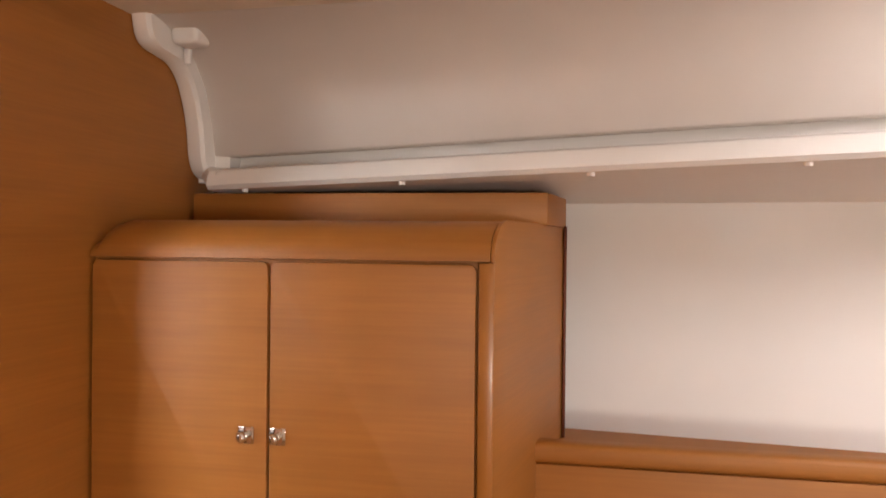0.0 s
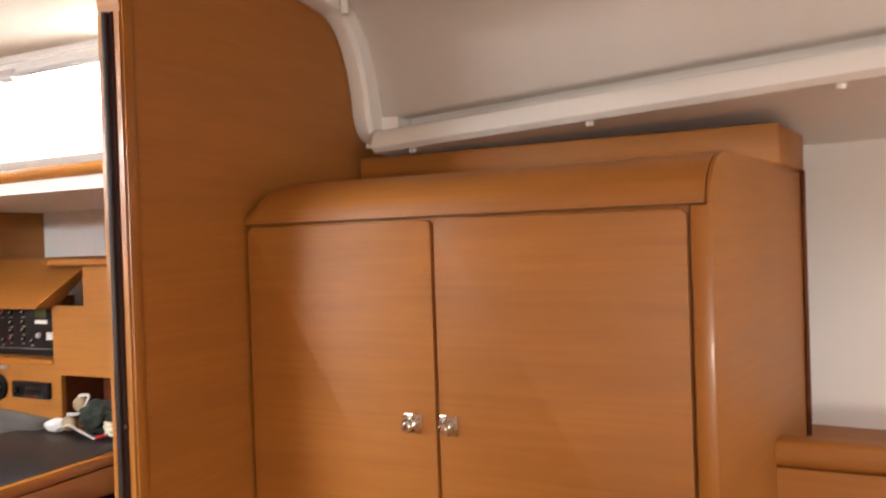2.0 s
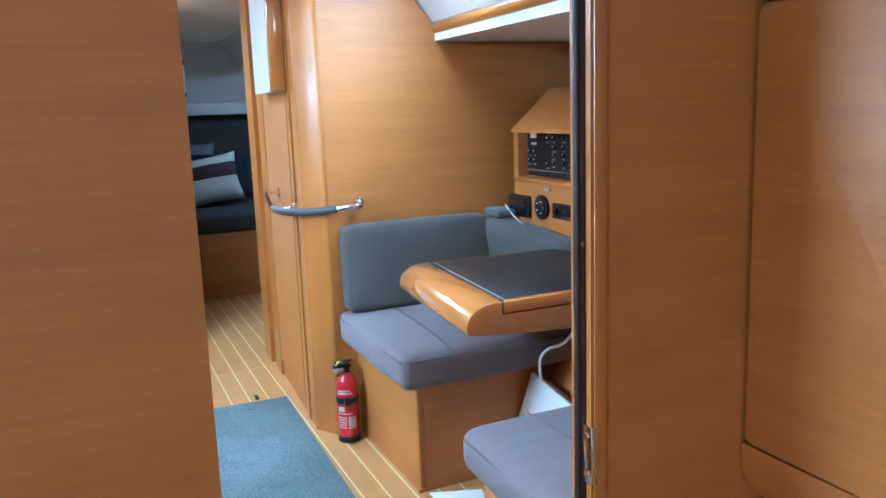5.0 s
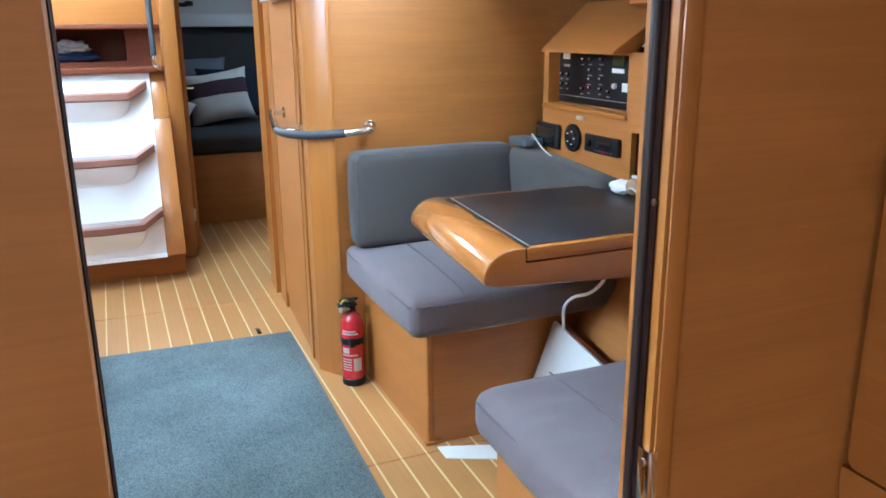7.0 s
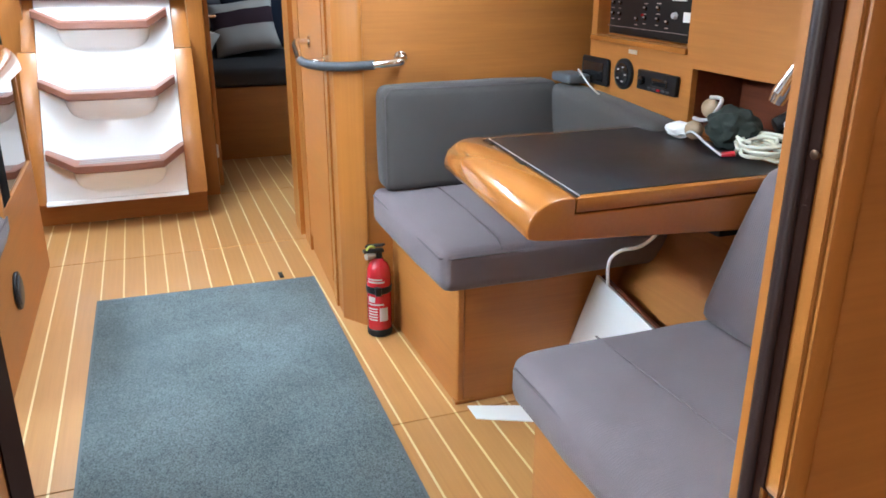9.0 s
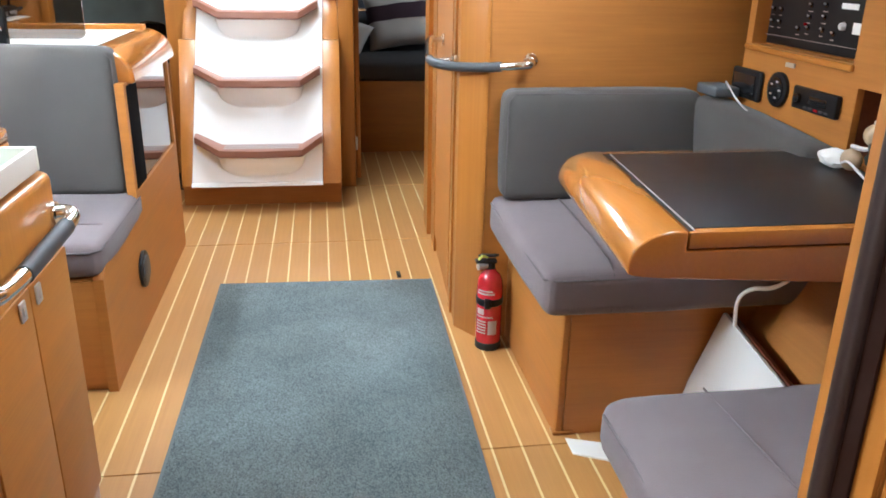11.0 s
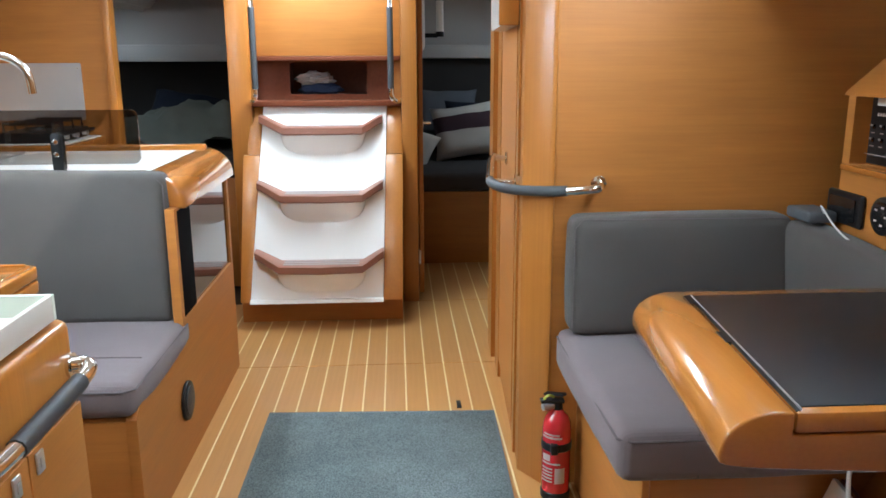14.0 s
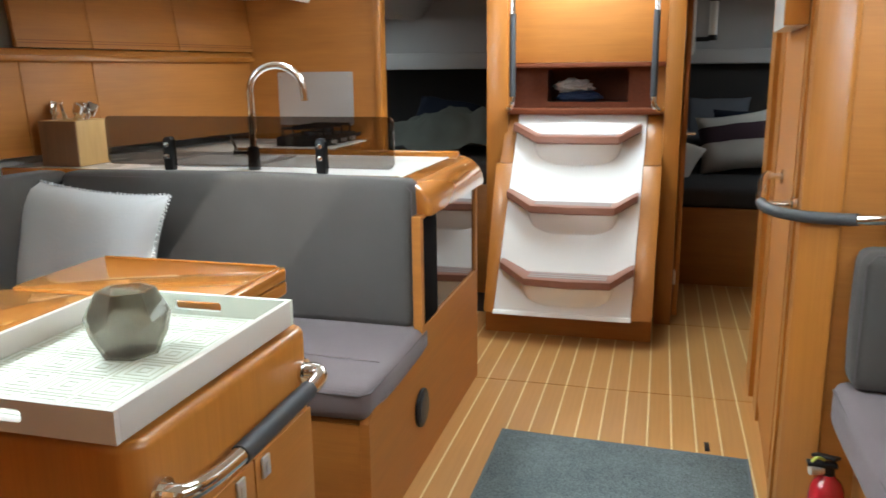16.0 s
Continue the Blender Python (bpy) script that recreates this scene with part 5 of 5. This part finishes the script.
part("dark_pane", box(-4.098, -3.548, EY - 0.022, EY - 0.008, 0.457, 0.798), M_MIRRORDARK, gi, "dark mirror-like glass panel")
part("pane_edge", box(-3.546, -3.386, EY - 0.022, EY - 0.002, 0.457, 0.798, 0.002), M_MATTBLACK, gi, "black edge of the glass panel")
quarter = [(1.262 + 0.112 * math.sin(radians(9 * k)), 0.812 + 0.104 * math.cos(radians(9 * k))) for k in range(11)]
quarter += [(1.374, 0.806), (1.368, 0.802), (1.31, 0.802), (1.31, 0.86), (1.262, 0.880)]
mid = (1.315, 0.862)
ends = []
for x, f in ((-4.165, 0.80), (-4.162, 0.90), (-4.155, 0.97), (-4.14, 1.0), (-3.425, 1.0), (-3.411, 0.97), (-3.404, 0.90), (-3.401, 0.80)):
    ends.append([Vector((x, mid[0] + (y - mid[0]) * f, mid[1] + (z - mid[1]) * f)) for y, z in quarter])
part("end_moulding", solid_loft(ends), M_TRIM, gi, "large rounded varnished end moulding", 50)
part("corner_block", box(-3.4675, -3.405, 1.245, 1.309, 0.80, 0.914, 0.012, 3), M_TRIM, gi)
part("front_fiddle", box(-3.505, -3.468, -0.30, 1.244, 0.86, 0.914, 0.010, 3), M_TRIMY, gi)
part("aft_fiddle", box(-4.165, -4.135, 0.28, 1.275, 0.86, 0.930, 0.008, 3), M_TRIMY, gi)
part("back", box(-3.50, -3.475, -0.3, 1.335, 0.30, 0.86), M_WOOD, gi)
part("aft_face", box(-4.13, -4.11, 0.30, 1.335, 0.0, 0.86), M_WOOD, gi)
single("worktop", box(-4.134, -3.506, -0.33, 1.261, 0.872, 0.908, 0.003), M_COUNTER, "white laminate galley worktop", "worktop")
single("worktop", box(-4.848, -4.168, -0.33, 0.62, 0.872, 0.908, 0.003), M_COUNTER, "white laminate worktop along the hull", "worktop")
gc = thing("galley_cabinet", (-4.5, 0.0, 0), "veneered galley cabinet along the hull", "cabinet")
part("front", box(-4.848, -4.168, 0.59, 0.615, 0.0, 0.87), M_WOOD, gc)
part("fiddle", box(-4.848, -4.168, 0.622, 0.645, 0.86, 0.905, 0.008, 3), M_TRIM, gc)
sk = thing("galley_sink", (-3.85, 0.45, 0.9), "steel sink lid set in the worktop", "sink")
part("rim", plate(rounded(-4.08, -3.66, 0.18, 0.62, 0.04), "z", 0.9085, 0.914, [rounded(-4.05, -3.69, 0.21, 0.59, 0.035)]), M_STEEL, sk)
part("lid", plate(rounded(-4.045, -3.695, 0.215, 0.585, 0.035), "z", 0.9085, 0.9115), M_GREYW, sk)
fa = thing("tap", (-3.62, 0.66, 0.908), "tall chrome swan-neck kitchen tap", "tap")
arc = [(-3.62, 0.66, 0.905), (-3.62, 0.66, 1.18)] + [(-3.62 - 0.035 * (1 - math.cos(radians(a))), 0.66 + 0.085 * (1 - math.cos(radians(a))), 1.18 + 0.088 * math.sin(radians(a))) for a in range(15, 181, 15)] + [(-3.692, 0.832, 1.145)]
part("spout", tube(arc, 0.0125, 12), M_CHROME, fa)
part("base", cyl((-3.62, 0.66, 0.906), (-3.62, 0.66, 0.99), 0.023, 0.020, 16, 0.003), M_GLOSS, fa)
part("lever", join(cyl((-3.62, 0.64, 0.965), (-3.62, 0.585, 0.965), 0.013), cyl((-3.62, 0.60, 0.965), (-3.61, 0.575, 1.03), 0.005)), M_CHROME, fa)

gg = thing("splash_screen", (-3.53, 0.7, 0.908), "smoked acrylic splash screen clamped to the worktop", "screen")
part("sheet", plate(rounded(0.128, 1.214, 0.930, 1.100, 0.022), "x", -3.536, -3.528), M_SMOKE, gg, "smoked clear sheet")
for y in (0.382, 0.960):
    part("clamp", plate(rounded(y - 0.017, y + 0.017, 0.905, 1.030, 0.016), "x", -3.546, -3.516, r=0.002), M_BLACK, gg, "black clamp")
    for z in (0.962, 1.002):
        part("bolt", cyl((-3.516, y, z), (-3.508, y, z), 0.011, 0.009, 14, 0.002), M_CHROME, gg)
sv = thing("stove", (-4.5, 0.35, 0.908), "black gas stove with pan supports in the worktop", "stove")
part("top", box(-4.82, -4.44, 0.33, 0.575, 0.909, 0.955, 0.006), M_BLACK, sv)
for k in range(4):
    part("pan_support", tube([(-4.79 + 0.107 * k, 0.35, 0.954), (-4.79 + 0.107 * k, 0.35, 0.990), (-4.79 + 0.107 * k, 0.555, 0.990), (-4.79 + 0.107 * k, 0.555, 0.954)], 0.007, 6), M_BLACK, sv)
for x in (-4.72, -4.54):
    part("burner", cyl((x, 0.45, 0.954), (x, 0.45, 0.972), 0.045, 0.038, 18, 0.003), M_BLACK, sv)
part("rail", tube([(-4.45, 0.575, 0.93), (-4.45, 0.602, 0.945), (-4.81, 0.602, 0.945), (-4.81, 0.575, 0.93)], 0.006, 8), M_BLACK, sv)
for k in range(3):
    part("knob", cyl((-4.74 + 0.11 * k, 0.576, 0.932), (-4.74 + 0.11 * k, 0.598, 0.932), 0.014, n=14), M_STEEL, sv)
sp2 = thing("splashback", (-4.848, 0.35, 1.1), "brushed steel splashback sheet screwed to the bulkhead", "splashback")
part("sheet", plate(rounded(0.15, 0.557, 0.98, 1.243, 0.008), "x", -4.8485, -4.845), M_STEEL, sp2)
for y in (0.165, 0.542):
    part("screw", cyl((-4.845, y, 1.22), (-4.842, y, 1.22), 0.004, n=8), M_CHROME, sp2)
kb = thing("cutlery_block", (-3.62, -0.06, 0.908), "pale wooden cutlery block with chrome cutlery", "cutlery holder")
part("block", box(-3.745, -3.57, -0.195, -0.028, 0.909, 1.078, 0.004), M_PALEWOOD, kb)
part("front_face", box(-3.5695, -3.565, -0.193, -0.030, 0.91, 1.076), M_WALNUT, kb, "darker brown front")
for k, (dx, dy, a, b) in enumerate(((-0.02, -0.13, 4, -8), (0.02, -0.10, -6, -4), (0.0, -0.06, 5, 5), (-0.03, -0.02, -4, 8), (0.02, 0.0, 3, 14), (0.0, 0.03, -6, 12))):
    part("cutlery", moved(join(cyl((0, 0, -0.05), (0, 0, 0.030), 0.008), box(-0.021, 0.021, -0.006, 0.006, 0.022, 0.072, 0.005)), pose(-3.645 + dx, -0.075 + dy, 1.075, 2 * a, 2 * b, 20 * k)), M_CHROME, kb)

# overhead and back lockers to starboard
lk = thing("galley_locker", (-4.2, -0.15, 1.3), "honey veneer lockers with grooved lower edges above the galley", "locker")


def hull_y(x):
    return 0.02 - 0.21 * (x + 4.85)


def locker(x0, x1, z0, z1, lean, name, mat, thick=0.02):
    s = []
    for x in (x0, x1):
        y = hull_y(x)
        s.append([Vector((x, y, z0)), Vector((x, y - lean, z1)), Vector((x, y - lean - thick, z1)), Vector((x, y - thick, z0))])
    bm = solid_loft(s)
    bmesh.ops.bevel(bm, geom=bm.edges[:], offset=0.003, segments=2, affect="EDGES", profile=0.5)
    return part(name, bm, mat, lk)


for x0, x1 in ((-4.846, -4.36), (-4.355, -3.90), (-3.895, -3.572)):
    d = locker(x0, x1, 1.345, 1.62, 0.03, "door", M_WOOD)
    for z in (1.362, 1.372):
        part("groove", solid_loft([[Vector((x, hull_y(x) + 0.0005, z)), Vector((x, hull_y(x) + 0.0005, z + 0.002)), Vector((x, hull_y(x) - 0.005, z + 0.002)), Vector((x, hull_y(x) - 0.005, z))] for x in (x0 + 0.004, x1 - 0.004)]), M_DARKWOOD, d)
locker(-4.846, -2.6, 1.316, 1.343, 0.022, "gap_rail", M_WOOD, 0.02)
for x0, x1 in ((-4.846, -3.904), (-3.901, -3.586), (-3.583, -2.6)):
    locker(x0, x1, 0.945, 1.30, 0.02, "back_panel", M_WOOD)
locker(-4.846, -2.6, 1.295, 1.318, -0.012, "shelf_edge", M_TRIM, 0.03)
dn = thing("open_locker", (-3.2, -0.2, 1.33), "dark open locker niche above the settee", "locker")
part("inside", box(-3.54, -2.4, -0.34, -0.30, 1.345, 1.62), M_DARKWOOD, dn)
part("book", box(-3.50, -3.40, -0.30, -0.26, 1.36, 1.40, 0.003), M_GREYW, dn)

# ---- U-shaped settee ----
sb = thing("settee_base", (-3.1, 0.6, 0), "veneered base of the U-shaped settee", "seat base")
part("base", box(-3.47, -2.885, -0.30, 1.336, 0.0, 0.352, 0.006), M_WOOD, sb)
part("front_panel", box(-2.8835, -2.874, -0.28, 1.334, 0.02, 0.345, 0.003), M_WOOD, sb)
uc = thing("seat_cushion", (-3.15, 0.75, 0.352), "mauve-grey settee seat cushion beside the galley island", "cushion", "saloon cushions")
pad = cushion(-3.44, -2.862, 0.05, 1.352, 0.354, 0.452, 0.03, 0.010, 11, 11.0)
part("pad", pad, M_SEAT, uc)
part("seam", tube([(-3.05, 0.10 + 1.22 * k / 8, 0.4545 + 0.010 * math.sin(math.pi * k / 8)) for k in range(9)], 0.002, 6), M_SEAT, uc)
part("piping", tube([(-3.40, 1.353, 0.432), (-2.885, 1.353, 0.432), (-2.861, 1.33, 0.432), (-2.861, 0.1, 0.432)], 0.003, 6), M_PIPE, uc)
ub = thing("back_cushion", (-3.45, 0.7, 0.452), "long grey settee back cushion below the worktop", "cushion", "saloon cushions")
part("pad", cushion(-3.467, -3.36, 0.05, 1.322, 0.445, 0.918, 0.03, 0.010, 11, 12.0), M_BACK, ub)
part("piping", tube([(-3.365, 1.322, 0.47), (-3.365, 1.322, 0.885), (-3.368, 1.30, 0.905), (-3.368, 0.08, 0.908)], 0.0015, 6), M_PIPE, ub)
ub = thing("back_cushion", (-3.0, -0.05, 0.452), "grey settee back cushion along the hull", "cushion", "saloon cushions")
pad = cushion(-3.45, -1.9, -0.10, 0.03, 0.44, 0.915, 0.03, 0.010, 9, 13.0)
part("pad", pad, M_BACK, ub)
sb2 = thing("seat_cushion", (-2.4, 0.3, 0.352), "mauve-grey settee cushion along the hull", "cushion", "saloon cushions")
part("pad", cushion(-2.855, -1.9, 0.04, 0.60, 0.354, 0.452, 0.03, 0.010, 7, 14.0), M_SEAT, sb2)
sb3 = thing("settee_base", (-2.4, 0.25, 0), "veneered settee base along the hull", "seat base")
part("base", box(-2.88, -1.9, -0.30, 0.58, 0.0, 0.352, 0.006), M_WOOD, sb3)
part("front_panel", box(-2.87, -1.91, 0.5815, 0.592, 0.02, 0.345, 0.003), M_WOOD, sb3)
throw_pillow("throw_pillow", 0.60, 0.46, 0.17, pose(-3.225, 0.232, 0.668, 74, 4, 86), M_FUR, "white silky pillow with fringed edges on the settee", None, "settee pillows", 7.0, 40)
lw = thing("speaker", (-3.320, EY, 0.19), "round black loudspeaker in the settee end panel", "speaker")
part("ring", cyl((-3.320, EY + 0.0005, 0.206), (-3.320, EY + 0.012, 0.206), 0.062, n=28, bevel=0.003), M_BLACK, lw)
part("grille", cyl((-3.320, EY + 0.012, 0.206), (-3.320, EY + 0.016, 0.206), 0.048, n=24, bevel=0.002), M_LEATHER, lw)

# ---- dinette table with its cabinet ----
dt = thing("dinette_cabinet", (-2.15, 1.2, 0), "varnished dinette table cabinet with two doors and a handrail", "cabinet")
part("body", plate(rounded(-2.388, -1.874, 0.95, 1.428, 0.034, 6), "z", 0.0, 0.788, r=0.014, seg=4), M_POST, dt)
for x0, x1, hx in ((-2.366, -2.152, -2.180), (-2.147, -1.912, -2.098)):
    d = part("door", box(x0, x1, 1.4285, 1.434, 0.06, 0.632, 0.002), M_WOOD, dt)
    part("latch", join(box(hx - 0.013, hx + 0.013, 1.4345, 1.440, 0.588, 0.626, 0.003), box(hx - 0.006, hx + 0.006, 1.440, 1.442, 0.598, 0.616, 0.001)), M_STEEL, d, "square steel latch")
hb = thing("handrail", (-2.16, 1.46, 0.69), "chrome handrail with a grey leather grip along the table", "handrail")
part("wrap", tube([(-2.295, 1.466, 0.698), (-2.055, 1.466, 0.692)], 0.0165, 12), M_LEATHER, hb, "grey leather grip")
part("bar", tube([(-2.352, 1.429, 0.708), (-2.360, 1.448, 0.707), (-2.352, 1.462, 0.704), (-2.325, 1.466, 0.700), (-2.285, 1.466, 0.698)], 0.0145, 12, 4), M_CHROME, hb)
part("bar", tube([(-2.065, 1.466, 0.692), (-2.00, 1.466, 0.694), (-1.945, 1.463, 0.699), (-1.920, 1.450, 0.702), (-1.917, 1.429, 0.703)], 0.0145, 12, 4), M_CHROME, hb)
part("flange", cyl((-2.352, 1.428, 0.708), (-2.352, 1.434, 0.708), 0.023, n=16), M_CHROME, hb)
part("flange", cyl((-1.917, 1.428, 0.703), (-1.917, 1.434, 0.703), 0.023, n=16), M_CHROME, hb)
tl = thing("dinette_table", (-2.3, 0.8, 0.76), "varnished dinette tabletop with a folded leaf", "table")
part("leaf", plate(rounded(-2.658, -2.36, 0.77, 1.262, 0.03, 5), "z", 0.795, 0.822, r=0.005, seg=2), M_TRIMY, tl)
part("leaf", plate(rounded(-2.658, -2.36, 0.77, 1.262, 0.03, 5), "z", 0.764, 0.792, r=0.005, seg=2), M_TRIMY, tl)
part("tabletop", plate([(-2.358, 0.77), (-1.80, 0.77), (-1.80, 1.028), (-2.358, 1.028)], "z", 0.7935, 0.8215, r=0.005, seg=2), M_TRIM, tl)
part("edge_bead", tube([(-2.643, 0.79, 0.8235), (-2.643, 1.232, 0.8235), (-2.628, 1.247, 0.8235), (-2.37, 1.247, 0.8235)], 0.003, 6), M_TRIM, tl)
part("leg", cyl((-2.55, 1.0, 0.0), (-2.55, 1.0, 0.764), 0.03, n=18), M_STEEL, tl)

# ---- tray and vase ----
ty = thing("serving_tray", (-2.09, 1.25, 0.795), "pale serving tray with a gold geometric print and cut-out handles", "tray")
TRX0, TRX1, TRY0, TRY1 = -2.352, -1.859, 1.035, 1.415
part("bottom", box(TRX0 + 0.005, TRX1 - 0.005, TRY0 + 0.005, TRY1 - 0.005, 0.797, 0.803), M_TRAYIN, ty)
cut = rounded(TRY0 + 0.14, TRY1 - 0.14, 0.812, 0.830, 0.006)
for x0, x1 in ((TRX0, TRX0 + 0.010), (TRX1 - 0.010, TRX1)):
    part("side", plate([(TRY0, 0.797), (TRY1, 0.797), (TRY1, 0.843), (TRY0, 0.843)], "x", x0, x1, [cut]), M_TRAY if x0 > -2 else M_TRAYIN, ty, smooth=0)
for y0, y1 in ((TRY0, TRY0 + 0.010), (TRY1 - 0.010, TRY1)):
    part("side", box(TRX0 + 0.0105, TRX1 - 0.0105, y0, y1, 0.797, 0.843, 0.001), M_TRAY, ty)
pr = []
for i in range(6):
    for j in range(5):
        x, y = TRX0 + 0.055 + 0.074 * i, TRY0 + 0.045 + 0.074 * j
        for q in (0.034, 0.022, 0.010):
            w = 0.0022
            pr.append(plate([(x - q, y - q), (x + q, y - q), (x + q, y + q), (x - q, y + q)], "z", 0.8032, 0.8038, [[(x - q + w, y - q + w), (x + q - w, y - q + w), (x + q - w, y + q - w), (x - q + w, y + q - w)]]))
part("print", join(*pr), M_LINE, ty, "pale gold square maze print", 0)
va = bmesh.new()
VX, VY, VZ = -2.136, 1.233, 0.8045
walls = []
for thin in (0.0, 0.0055):
    rings = []
    for r, z, turn in ((0.0455, 0.106, 0), (0.067, 0.0635, 0), (0.067, 0.0425, 30), (0.0455, 0.0, 30)):
        rings.append([va.verts.new((VX + (r - thin) * math.cos(radians(60 * q + turn + 8)), VY + (r - thin) * math.sin(radians(60 * q + turn + 8)), VZ + (z if z > 0.1 else z + 0.7 * thin))) for q in range(6)])
    top, high, low, foot = rings
    for q in range(6):
        n = (q + 1) % 6
        va.faces.new((top[q], top[n], high[n], low[q], high[q]))
        va.faces.new((foot[q], low[q], high[n], low[n], foot[n]))
    va.faces.new(foot)
    walls.append(top)
for q in range(6):
    va.faces.new((walls[0][q], walls[0][(q + 1) % 6], walls[1][(q + 1) % 6], walls[1][q]))
single("vase", va, M_VASE, "faceted smoked glass vase standing on the tray", "vase", smooth=0)

# ---- mat ----
mt = thing("floor_mat", (-2.7, 1.95, 0), "blue-grey looped runner mat on the saloon floor", "mat")
part("carpet", plate([(-3.632, 1.560), (-3.602, 2.358), (-1.70, 2.318), (-1.70, 1.545)], "z", 0.0005, 0.008, r=0.002), M_MAT, mt)
part("binding", plate([(-3.645, 1.552), (-3.612, 2.367), (-1.69, 2.326), (-1.69, 1.537)], "z", 0.0005, 0.006, [[(-3.632, 1.560), (-3.602, 2.358), (-1.70, 2.318), (-1.70, 1.545)]]), M_MATEDGE, mt)
structure("trim_floor_latch", join(box(-3.71, -3.648, 2.235, 2.252, 0.0005, 0.004, 0.001), cyl((-3.665, 2.2435, 0.003), (-3.665, 2.2435, 0.006), 0.006)), M_BLACK, "small black floorboard latch")

# ---- floor boards with pale strips ----
fl = bpy.data.objects["floor"]
PITCH = 0.0807
SPANS = ((-1.0, -2.46), (-2.463, -4.10), (-4.103, -5.0), (-5.006, -5.82))
shared = {}
k = 0
y = 1.5645 - 14 * PITCH
while y < 3.2:
    ya, yb = y + 0.003, y + PITCH - 0.003
    for s, (xa, xb) in enumerate(SPANS):
        if s == 3 and not 2.0 < y < 2.7:
            continue
        key = s
        if key not in shared:
            bm = box(xb + 0.0008, xa - 0.0008, 0, yb - ya, -0.012, 0.0, 0.0006, 1)
            shared[key] = mesh_of("board", bm, M_FLOOR)
            bm = box(xb + 0.0008, xa - 0.0008, 0, 0.006, -0.012, 0.0002)
            shared[key, 1] = mesh_of("inlay_strip", bm, M_HOLLY)
        if 1.25 < y < 2.75 or s < 3 and y > 1.0:
            ob = new("board", shared[key])
            ob.location, ob.parent = (0, ya, 0), fl
            ob = new("inlay_strip", shared[key, 1])
            ob.location, ob.parent = (0, y - 0.003, 0), fl
    y += PITCH
structure("floor_bow", box(-0.999, 1.55, -0.3, 3.2, -0.011, 0.0), M_FLOOR, "brown cabin sole in the bow cabin")
